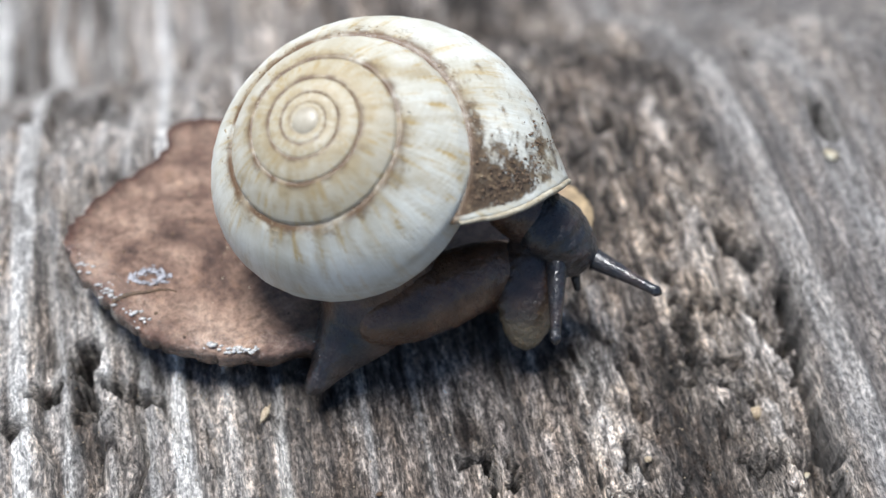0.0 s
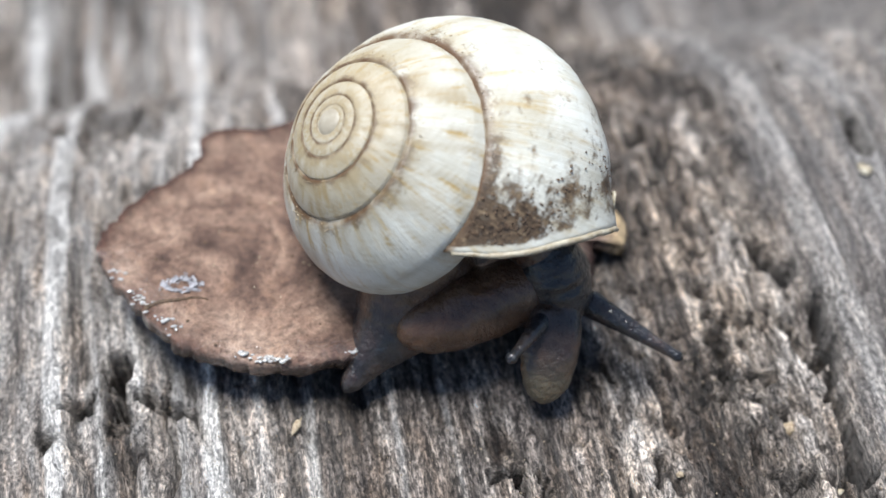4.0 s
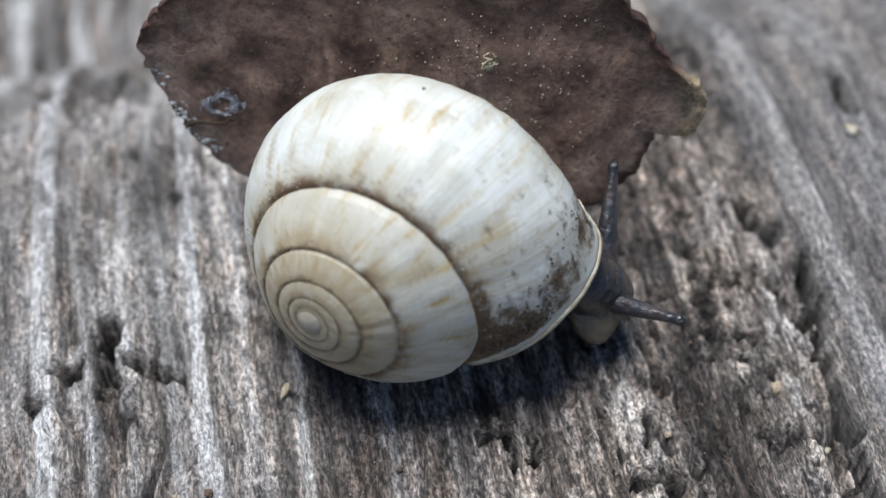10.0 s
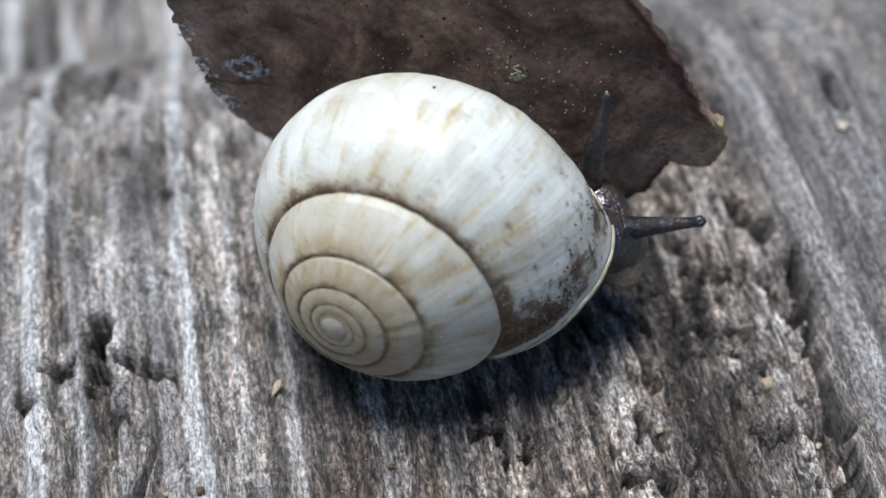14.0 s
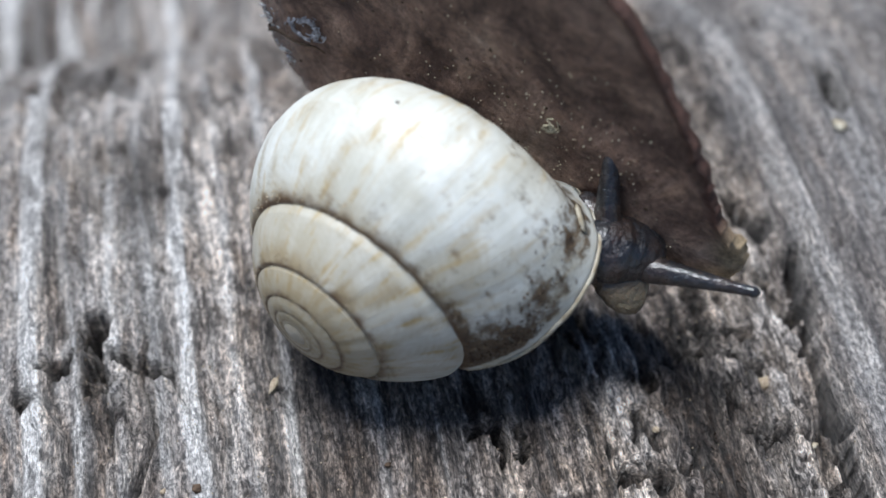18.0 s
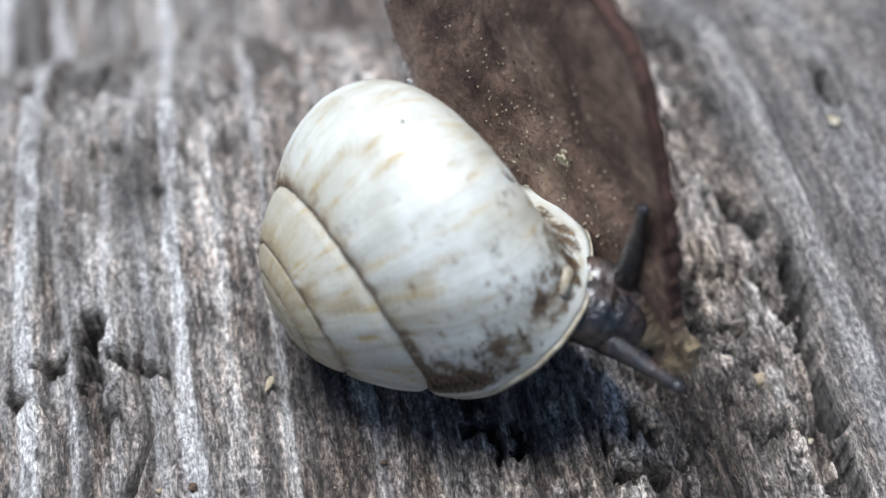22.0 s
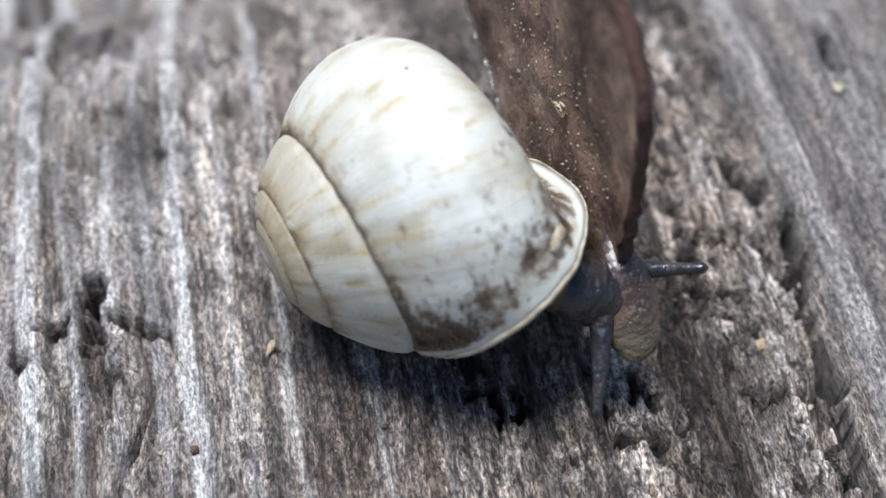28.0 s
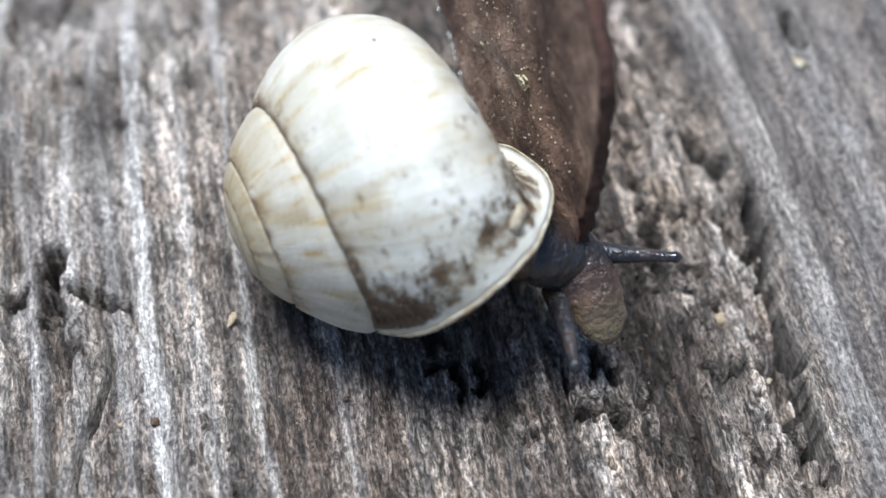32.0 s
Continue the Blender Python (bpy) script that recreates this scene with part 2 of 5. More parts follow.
def skin_material():
    """Wet snail skin: brown flesh, grey where tone is red, pale where tone is green."""
    m, nt, b = material("wet_skin", 0.3, 0.3)
    big = tex(nt, "ShaderNodeTexNoise", 420, (1, 1, 1), 6, 0.68, 0.5)
    net = tex(nt, "ShaderNodeTexNoise", 3000, (1, 1, 0.6), 4, 0.7)
    cell = tex(nt, "ShaderNodeTexVoronoi", 2600, (1, 1, 0.7), 2, 0.5)
    at = nt.nodes.new("ShaderNodeAttribute")
    at.attribute_name = "tone"
    sep = nt.nodes.new("ShaderNodeSeparateColor")
    nt.links.new(at.outputs["Color"], sep.inputs[0])
    flesh = ramp(nt, big.outputs[0], [(0.35, (0.088, 0.042, 0.021)), (0.52, (0.17, 0.088, 0.047)), (0.7, (0.26, 0.148, 0.082))]).outputs[0]
    slate = ramp(nt, big.outputs[0], [(0.35, (0.012, 0.012, 0.014)), (0.7, (0.038, 0.037, 0.042))]).outputs[0]
    buff = ramp(nt, big.outputs[0], [(0.35, (0.11, 0.085, 0.05)), (0.7, (0.23, 0.185, 0.115))]).outputs[0]
    col = mixed(nt, sep.outputs[1], mixed(nt, sep.outputs[0], flesh, slate), buff)
    warts = ramp(nt, cell.outputs[0], [(0.0, grey(1.12)), (0.55, grey(0.78))]).outputs[0]
    nt.links.new(mixed(nt, 0.7, col, warts, "MULTIPLY"), b.inputs["Base Color"])
    nt.links.new(ramp(nt, net.outputs[0], [(0.35, grey(0.25)), (0.65, grey(0.45))]).outputs[0], b.inputs["Roughness"])
    b.inputs["Subsurface Weight"].default_value = 0.3
    b.inputs["Subsurface Radius"].default_value = (0.0012, 0.0006, 0.0004)
    b.inputs["Coat Weight"].default_value = 0.7
    b.inputs["Coat Roughness"].default_value = 0.05
    b.inputs["Coat IOR"].default_value = 1.6
    both = nt.nodes.new("ShaderNodeMath")
    both.operation = "SUBTRACT"
    nt.links.new(net.outputs[0], both.inputs[0])
    nt.links.new(cell.outputs[0], both.inputs[1])
    bumped(nt, b, both.outputs[0], 0.8, 0.00011)
    drops = nt.nodes.new("ShaderNodeBump")
    drops.inputs["Strength"].default_value, drops.inputs["Distance"].default_value = 1.0, 0.00007
    nt.links.new(tex(nt, "ShaderNodeTexNoise", 2600, (1, 1, 1), 3, 0.6, 0.5).outputs[0], drops.inputs["Height"])
    nt.links.new(drops.outputs[0], b.inputs["Coat Normal"])
    return m


WOOD, SHELL, LEAF = wood_material(), shell_material(), leaf_material()
SLIME, _snt, _sb = material("slime", 0.04, 1.0)
# near-white base, so the beads carry the wet edge's glints as colour
_sb.inputs["Base Color"].default_value = (0.9, 0.89, 0.86, 1)
_sb.inputs["Transmission Weight"].default_value = 0.6
_sb.inputs["IOR"].default_value = 1.4
_sb.inputs["Coat Weight"].default_value = 1.0
SKIN = skin_material()


def plain_material(name, a, b_, scale, rough=0.7):
    m, nt, b = material(name, rough, 0.4)
    n = tex(nt, "ShaderNodeTexNoise", scale, (1, 1, 1), 5, 0.7)
    nt.links.new(ramp(nt, n.outputs[0], [(0.35, a), (0.65, b_)]).outputs[0], b.inputs["Base Color"])
    bumped(nt, b, n.outputs[0], 0.5, 0.0001)
    return m


PALE = plain_material("pale_shell_edge", (0.22, 0.165, 0.095), (0.54, 0.51, 0.41), 1100, 0.45)
SOIL = plain_material("dark_soil", (0.035, 0.023, 0.015), (0.14, 0.09, 0.055), 4000, 0.8)
SAND = plain_material("sand", (0.22, 0.16, 0.10), (0.46, 0.39, 0.28), 5000, 0.5)
APEX = plain_material("worn_apex", (0.27, 0.235, 0.175), (0.38, 0.345, 0.275), 900, 0.4)
SCAR = plain_material("grey_scar", (0.10, 0.095, 0.10), (0.42, 0.42, 0.45), 2600, 0.45)
FIBRE = plain_material("pale_fibre", (0.4, 0.34, 0.22), (0.7, 0.63, 0.45), 3000, 0.6)


def obj(name, bm_or_mesh, mat, parent=None, label="", smooth=True):
    if isinstance(bm_or_mesh, bmesh.types.BMesh):
        me = bpy.data.meshes.new(name)
        bm_or_mesh.to_mesh(me)
        bm_or_mesh.free()
    else:
        me = bm_or_mesh
    if smooth:
        me.shade_smooth()
    me.materials.append(mat)
    ob = new(name, me)
    if parent:
        ob.parent = parent
    return tagged(ob, label) if label else ob


# ---- the wood ----
GRAIN = 10.4          # the grain runs this many degrees to the left of straight away


def spread(lo, hi, mid_lo, mid_hi, fine, coarse):
    """Grid lines, close together in the middle and wide apart outside."""
    out = [lo]
    while out[-1] < hi:
        x = out[-1]
        out.append(x + (fine if mid_lo <= x <= mid_hi else min(coarse, max(fine, 0.12 * max(mid_lo - x, x - mid_hi)))))
    return np.array(out)


def hills(x, seed, octaves=4, wave=1.0):
    """Smooth random curve through whole-number knots, summed over octaves."""
    rng = np.random.default_rng(seed)
    total = np.zeros_like(x, dtype=float)
    for k in range(octaves):
        knots = rng.normal(size=4096)
        p = x / wave * 2 ** k + 1000
        i = np.floor(p).astype(int)
        s = p - i
        s = s * s * (3 - 2 * s)
        total += (knots[i % 4096] * (1 - s) + knots[(i + 1) % 4096] * s) / 1.7 ** k
    return total


def sheet2(u, v, seed, wu, wv, octaves=4):
    """Smooth random surface with cells wu by wv."""
    rng = np.random.default_rng(seed)
    total = np.zeros_like(u, dtype=float)
    for k in range(octaves):
        g = rng.normal(size=(256, 256))
        p, q = u / wu * 2 ** k + 500, v / wv * 2 ** k + 500
        i, j = np.floor(p).astype(int), np.floor(q).astype(int)
        s, r = p - i, q - j
        s, r = s * s * (3 - 2 * s), r * r * (3 - 2 * r)
        i0, i1, j0, j1 = i % 256, (i + 1) % 256, j % 256, (j + 1) % 256
        total += ((g[i0, j0] * (1 - s) + g[i1, j0] * s) * (1 - r) + (g[i0, j1] * (1 - s) + g[i1, j1] * s) * r) / 1.8 ** k
    return total


def bell(x, at, width):
    return np.exp(-((x - at) / width) ** 2)


RIDGES = ((-21.6, 0.75, 0.5), (-13.5, 0.6, 0.5), (-8.5, 0.4, 0.3), (-26.5, 1.2, 0.4), (-4.4, 0.3, 0.2), (-1.6, 0.25, 0.15), (20.6, 1.0, 0.18), (25.5, 1.3, 0.14), (-17.2, 0.4, 0.25), (-11.0, 0.35, 0.2), (-19.4, 0.3, 0.2), (-15.2, 0.3, 0.2), (3.2, 0.25, 0.13), (8.6, 0.3, 0.12))   # across the grain, half width, height, in mm
# dark cracks and holes: from u, v to u, v, half width and depth, in mm
CRACKS_NEAR = ((-18.4, -1.8, -18.4, -5.2, 0.38, 1.3), (-18.4, -2.0, -18.4, -2.4, 0.55, 1.3), (-20.3, -4.4, -19.0, -3.6, 0.24, 0.9), (-21.3, -4.4, -20.1, -4.9, 0.22, 0.6), (-17.4, -4.3, -14.9, -5.7, 0.33, 1.0), (-18.9, -6.0, -18.2, -6.1, 0.3, 0.7),
               (-22.4, -5.8, -22.0, -6.4, 0.4, 0.8), (1.2, -11.8, 1.2, -13.6, 0.26, 1.1), (1.1, -13.7, 2.0, -13.8, 0.28, 1.1), (2.2, -12.3, 2.2, -13.8, 0.22, 1.1), (0.0, -11.9, 0.7, -12.1, 0.25, 0.8), (7.1, -15.5, 8.8, -16.0, 0.45, 0.8), (8.4, -12.1, 8.1, -13.7, 0.2, 0.8), (5.9, -6.8, 6.5, -7.6, 0.16, 0.6), (7.0, -5.7, 7.3, -7.4, 0.16, 0.7))
CRACKS_FAR = ((18.5, -8.7, 18.3, -21.0, 0.3, 0.9), (17.2, -18.0, 18.0, -19.6, 0.4, 0.9), (14.2, -14.4, 15.6, -14.8, 0.4, 0.9), (12.9, -9.1, 15.5, -10.6, 0.2, 0.6), (17.3, 0.2, 18.4, -1.7, 0.5, 1.2), (19.2, -4.6, 18.9, -7.6, 0.4, 1.1), (13.2, -4.1, 15.6, -5.0, 0.2, 0.9), (16.7, -3.8, 18.1, -8.3, 0.33, 1.0),
              (13.1, -5.5, 13.6, -6.1, 0.35, 0.8), (13.0, -7.8, 13.8, -8.1, 0.3, 0.8), (14.5, -8.1, 15.3, -8.5, 0.3, 0.8), (14.0, 7.0, 13.4, 11.0, 0.5, 0.8), (-9.7, 7.0, -9.7, 10.0, 0.9, 0.3), (-17.0, 5.0, -17.0, 13.0, 0.9, 0.3), (-17.5, 18.0, -17.5, 30.0, 0.5, 0.6), (25.2, 5.6, 25.2, 8.0, 0.6, 1.2))


def wood_height(u, v):
    """Height of the weathered board, in metres, how bleached it is, how far rot and painted shade darken it, and its
    share of the smooth strip; u across the grain, v along it.
    """
    mu, mv = u * 1000, v * 1000
    w = mu + 0.45 * hills(mv, 5, 3, 12) + 0.35 * sheet2(mu, mv, 6, 4, 20, 2)
    z = 0.16 * hills(w, 11, 3, 5)
    pale = np.zeros_like(z)
    for at, width, high in RIDGES:
        line = at + 0.16 * hills(mv + at * 31, 8, 3, 12)
        g = bell(mu, line, width * (1 + 0.25 * hills(mv + 7 * at, 9, 2, 5)))
        z += high * g
        pale += np.clip(bell(mu, line - 0.1, width * 0.9) * 2.4 - 0.9 + 0.3 * hills(mv + 3 * at, 10, 3, 4) + 0.3 * sheet2(mu, mv, 23, 0.2, 6, 3) * bell(mu, line, width * 1.5), 0, 1) * min(1, max(0, high * 2.3 - 0.15))
    # the trough on one side and the smooth raised strip beyond it
    edge = 18.6 - 0.02 * (mv - 2) * (mv > 2) + 0.25 * hills(mv, 16, 3, 4)
    step = 1 / (1 + np.exp(-(mu - edge) / 0.22))
    z += 0.75 * step - 0.75 * bell(mu, edge - 1.1, 1.1) - 0.35 * bell(mu, 12.5, 5.0)
    pale += 0.04 * step * np.clip(0.6 + 0.5 * sheet2(mu, mv, 19, 2.0, 9, 3), 0, 1)
    pale += 0.36 / (1 + np.exp((mu + 9.5) / 1.2)) * np.clip(0.55 + 0.45 * sheet2(w, mv, 22, 0.7, 9, 3), 0, 1)
    rough = np.clip(0.35 + 0.65 * bell(mu, 11, 7) + 0.3 * bell(mu, -17, 3), 0, 1.2) * (1 - 0.65 * step)
    fib = sheet2(w, mv, 12, 0.9, 9, 3)
    grain = sheet2(mu, mv, 13, 0.55, 1.3, 3)
    z += 0.26 * fib + 0.3 * rough * grain
    checks = sheet2(mu + 0.3 * mv, mv, 17, 0.8, 2.0, 4)
    pits = np.clip(checks - 1.15, 0, 1.2)
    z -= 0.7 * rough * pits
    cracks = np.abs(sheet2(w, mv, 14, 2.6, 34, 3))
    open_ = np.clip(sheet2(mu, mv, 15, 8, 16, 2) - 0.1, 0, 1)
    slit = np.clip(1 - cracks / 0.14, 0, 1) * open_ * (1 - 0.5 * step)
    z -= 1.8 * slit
    # rot in patches; pits and slits also get shade painted in
    rot_shade = 0.8 * np.clip(rough * (0.15 + 0.8 * sheet2(mu, mv, 18, 3, 7, 3)), 0, 0.8) + 0.8 * np.clip(pits * rough * 1.5, 0, 1) + 0.6 * slit
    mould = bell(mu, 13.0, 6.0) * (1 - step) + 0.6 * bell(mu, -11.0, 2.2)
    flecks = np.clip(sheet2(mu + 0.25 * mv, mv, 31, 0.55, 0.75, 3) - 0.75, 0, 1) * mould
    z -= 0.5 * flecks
    rot_shade = np.clip(rot_shade, 0, 1) + 1.2 * flecks + 0.1 * mould
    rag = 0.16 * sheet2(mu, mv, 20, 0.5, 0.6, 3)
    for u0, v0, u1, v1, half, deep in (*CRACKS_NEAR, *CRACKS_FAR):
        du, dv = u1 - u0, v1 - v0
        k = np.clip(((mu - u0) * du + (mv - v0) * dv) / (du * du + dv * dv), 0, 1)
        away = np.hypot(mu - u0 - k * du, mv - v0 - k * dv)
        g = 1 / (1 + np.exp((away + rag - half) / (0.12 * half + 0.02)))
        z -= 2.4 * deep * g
        # the dark inside each crack is painted as shade
        rot_shade = np.maximum(rot_shade, 1.3 * min(1, deep) * g)
    flat = 1 - 0.55 * np.exp(-(mu ** 2 + (mv + 5) ** 2) / 8.0 ** 2)
    # the far part of the board falls away
    z = z * flat - 0.019 * np.clip(mv - 4, 0, 30) ** 2
    return z / 1000, np.clip(pale, 0, 0.95), np.clip(rot_shade, 0, 1), step


def board():
    us = spread(-0.17, 0.17, -0.03, 0.034, 0.00018, 0.01)
    vs = spread(-0.4, 0.6, -0.022, 0.028, 0.00022, 0.02)
    U, V = np.meshgrid(us, vs, indexing="ij")
    Z, pale, rot_shade, strip = wood_height(U, V)
    n, m = U.shape
    verts = np.stack([U.ravel(), V.ravel(), Z.ravel()], 1)
    i, j = np.meshgrid(np.arange(n - 1), np.arange(m - 1), indexing="ij")
    k = (i * m + j).ravel()
    faces = np.stack([k, k + m, k + m + 1, k + 1], 1)
    # the sides and the underside
    rim = [*(a * m for a in range(n)), *((n - 1) * m + b for b in range(1, m)), *(a * m + m - 1 for a in range(n - 2, -1, -1)), *range(m - 2, 0, -1)]
    low = verts[rim] * [1, 1, 0] + [0, 0, -0.035]
    base = len(verts)
    verts = np.vstack([verts, low])
    q = len(rim)
    side = [(rim[(t + 1) % q], rim[t], base + t, base + (t + 1) % q) for t in range(q)]
    me = bpy.data.meshes.new("board")
    me.from_pydata(verts.tolist(), [], [*faces.tolist(), *side, list(range(base + q - 1, base - 1, -1))])
    col = np.zeros((len(verts), 4), np.float32)
    col[:, 3] = 1
    col[:base, 0], col[:base, 1], col[:base, 2] = pale.ravel(), rot_shade.ravel(), strip.ravel()
    me.color_attributes.new("bleach_shade", "FLOAT_COLOR", "POINT").data.foreach_set("color", col.ravel())
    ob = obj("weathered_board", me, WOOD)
    ob.matrix_world = pose(0, 0, 0, 0, 0, GRAIN)
    return tagged(ob, "weathered grey-brown wooden board with rough split grain", "board", kind="structure")


board()

# the ground far below the board
gm, gnt, gb = material("soil", 0.9, 0.2)
gcol = ramp(gnt, tex(gnt, "ShaderNodeTexNoise", 12, (1, 1, 1), 8, 0.7).outputs[0], [(0.3, (0.04, 0.035, 0.02)), (0.7, (0.10, 0.09, 0.05))])
gnt.links.new(gcol.outputs[0], gb.inputs["Base Color"])
bm = bmesh.new()
bmesh.ops.create_grid(bm, x_segments=40, y_segments=40, size=300)
ground = obj("ground", bm, gm)
ground.location.z = -0.7
tagged(ground, "dull brown and green soil far below the board", "ground", kind="structure")

# ---- the snail ----
snail = tagged(new("snail"), "live snail with dirty white shell and wet dark grey body", "snail")
UNIT = 0.025
SUT0, SUT1, SUTCUT = -1.6379, 0.07422, 2.3562
SUTZ = (-0.0108, 0.1296, -3.1889)


def suture_at(t):
    r = np.exp(SUT0 + SUT1 * t)
    return r, SUTZ[0] + SUTZ[1] * r + SUTZ[2] * r * r - 0.012 * np.exp(-(r / 0.15) ** 2)


# the whorl's outline in units of the suture's radius: distance from the axis, depth below the suture
WHORL = ((1.46, 0.72), (1.40, 0.51), (1.31, 0.33), (1.18, 0.16), (1.0, 0.0), (0.80, -0.02), (0.55, 0.10), (0.35, 0.35), (0.20, 0.70), (0.12, 1.05), (0.22, 1.30), (0.50, 1.44), (0.85, 1.49), (1.13, 1.41), (1.34, 1.24), (1.45, 0.99))


def whorl(ph):
    """The outline at the angle ph, a smooth closed curve through the knots; ph 0 is the widest place, pi/2 the suture."""
    k = np.array(WHORL)
    p = np.mod(ph, 2 * np.pi) / (2 * np.pi) * len(k)
    i = np.floor(p).astype(int)
    s = (p - i)[..., None]
    a, b, c, d = (k[(i + j) % len(k)] for j in (-1, 0, 1, 2))
    q = 0.5 * (2 * b + (c - a) * s + (2 * a - 5 * b + 4 * c - d) * s * s + (3 * b - a - 3 * c + d) * s ** 3)
    return q[..., 0], q[..., 1]


def shell_point(t, ph, inset=0.0, flare=0.0):
    """A point of the shell wall: t runs along the coil, ph round the whorl."""
    r, zs = suture_at(t)
    th = -(t + SUTCUT)
    x, d = whorl(ph)
    late = np.clip((t - 1.8) / 1.8, 0, 1)
    x = np.where(x > 1, 1 + (x - 1) * (1 + 0.12 * np.exp(-((t - 0.7) / 1.1) ** 2) - 0.05 * late), x)
    d = np.where(d > 0.72, 0.72 + (d - 0.72) * (1 - 0.14 * late * late * (3 - 2 * late)), d)
    early = np.clip((-0.2 - t) / 2.2, 0, 1)
    early = early * early * (3 - 2 * early)
    x = np.where(x > 1, 1 + (x - 1) * (1 + 0.30 * early), x)
    d = np.where((x > 1) & (d < 0.75), d * (1 - 0.75 * early) + (x - 1) * 1.1 * 0.75 * early, d)
    # the oldest turns lie almost flush, each only a little swollen
    old = np.clip((-1.6 - t) / 1.6, 0, 1)
    old = old * old * (3 - 2 * old)
    g = np.clip((x - 1) / 0.62, 0, 1)
    cone = SUTZ[1] * (1 - x) + SUTZ[2] * r * (1 - x * x) - 0.02 * np.sin(np.pi * g)
    d = np.where((x > 1) & (d < 0.9), d * (1 - old) + cone * old, d)
    d = d + old * 0.15 * np.clip((x - 1.5) / 0.1, 0, 1) * (d < 0.9)
    d = np.where((x <= 1) & (d < 0.3), d + (0.35 + 0.25 * old) * (1 - x), d)
    k = 1 + flare - inset
    x, d = 0.75 + (x - 0.75) * k, 0.75 + (d - 0.75) * k
    return np.stack([x * r * np.cos(th), x * r * np.sin(th), zs - d * r], -1) * UNIT


def lip_at(ph):
    """Where along the coil the shell ends: far on at the suture, short of it at the base."""
    a = np.mod(ph + np.pi, 2 * np.pi) - np.pi
    return np.interp(a, [-3.14, -1.6, -1.1, -0.6, -0.2, 0.3, 0.8, 1.3, 1.6, 2.2, 3.14], [4.0, 3.9, 3.9, 3.93, 4.0, 4.13, 4.28, 4.44, 4.58, 4.4, 4.0])


def flare_at(ph):
    """How far the lip bends outward: little beside the suture, most towards the base."""
    return np.interp(ph, [-3.14, -2.6, -2.2, -1.8, -1.4, -1.05, -0.5, 0.3, 1.6, 3.14], [0.05, 0.34, 0.46, 0.41, 0.21, 0.125, 0.09, 0.04, 0.02, 0.02])


def build_shell():
    nt_, np_ = 800, 128
    ph = np.linspace(0, 2 * np.pi, np_, endpoint=False)
    ends = lip_at(ph)
    s = np.linspace(0, 1, nt_)
    T = -31.0 + (ends[None, :] + 31.0) * s[:, None] ** 0.85
    PH = np.repeat(ph[None], nt_, 0)
    end = np.clip((T - (ends[None] - 0.30)) / 0.30, 0, 1)
    bend = np.where(PH > np.pi, PH - 2 * np.pi, PH)
    P = shell_point(T, PH, 0, flare_at(bend) * end ** 2.2)
    # growth lines
    out = P - shell_point(T, PH, 0.3, 0.0)
    out /= np.linalg.norm(out, axis=-1, keepdims=True) + 1e-12
    rad = np.exp(SUT0 + SUT1 * T)[..., None]
    lines = hills(T * 9, 21, 3) * 0.0004 + hills(T * 22, 22, 2) * 0.0003
    P = P + out * (lines[..., None] * rad * UNIT * 6)
    verts = P.reshape(-1, 3)
    a, b = np.meshgrid(np.arange(nt_ - 1), np.arange(np_), indexing="ij")
    k0, k1 = a * np_ + b, a * np_ + (b + 1) % np_
    faces = np.stack([k0, k0 + np_, k1 + np_, k1], -1).reshape(-1, 4)
    # inner wall of the mouth
    inner = np.stack([shell_point(ends - d, ph, 0.05 + 0.03 * d) for d in np.linspace(0, 1.6, 12)])
    n0 = len(verts)
    verts = np.vstack([verts, inner.reshape(-1, 3)])
    extra = []
    last = (nt_ - 1) * np_
    for b_ in range(np_):
        c_ = (b_ + 1) % np_
        extra.append((last + b_, n0 + b_, n0 + c_, last + c_))
        for r_ in range(11):
            extra.append((n0 + r_ * np_ + b_, n0 + (r_ + 1) * np_ + b_, n0 + (r_ + 1) * np_ + c_, n0 + r_ * np_ + c_))
    me = bpy.data.meshes.new("shell")
    me.from_pydata(verts.tolist(), [], [*faces.tolist(), *extra])
    # stains: suture line, dirt, yellow bands; the bands also hold painted underside shade
    gap = np.pi / 2 - PH                     # angle below the suture
    wide = 0.07 * (1 + 0.3 * hills(T * 7, 32, 3))
    line = np.where(gap < 0, np.exp(-(gap / 0.4) ** 4), np.exp(-(gap / wide) ** 2)) * np.clip(0.85 + 0.3 * hills(T * 5, 31, 3), 0.35, 1) * np.clip((T + 27.0) / 6.0, 0.0, 1)
    face = (np.cos(PH) > -0.75)
    lip_gap = ends[None] - T
    near_lip = np.exp(-(np.clip(lip_gap - 0.1, 0, 9) / 0.32) ** 1.5)
    corner = np.clip((T - 3.75) / 0.45, 0, 1) * np.clip((PH - 0.15) / 0.5, 0, 1) * (PH < 1.7)
    patch = hills(PH * 3 + 11, 5, 3)
    dirt = 0.125 * near_lip * face * np.clip(0.7 + 0.6 * patch, 0, 1.4) + 0.15 * corner
    dirt += 0.10 * np.exp(-np.clip(lip_gap, 0, 9) / 0.9) + 0.15 * np.exp(-(gap / 0.26) ** 2) + 0.06
    dirt += 0.24 * np.exp(-np.clip(lip_gap, 0, 9) / 0.7) * face * np.clip(sheet2(T, PH, 48, 0.12, 0.16, 4) - 0.35, 0, 1)
    dirt *= np.clip((lip_gap - 0.045) / 0.04, 0, 1)
    band_shade = np.clip(sheet2(T, PH, 44, 0.085, 0.9, 3) * 0.42 - 0.08, 0, 0.55) * np.clip(0.55 + 0.5 * sheet2(T, PH, 45, 0.7, 0.8, 2), 0.1, 1)
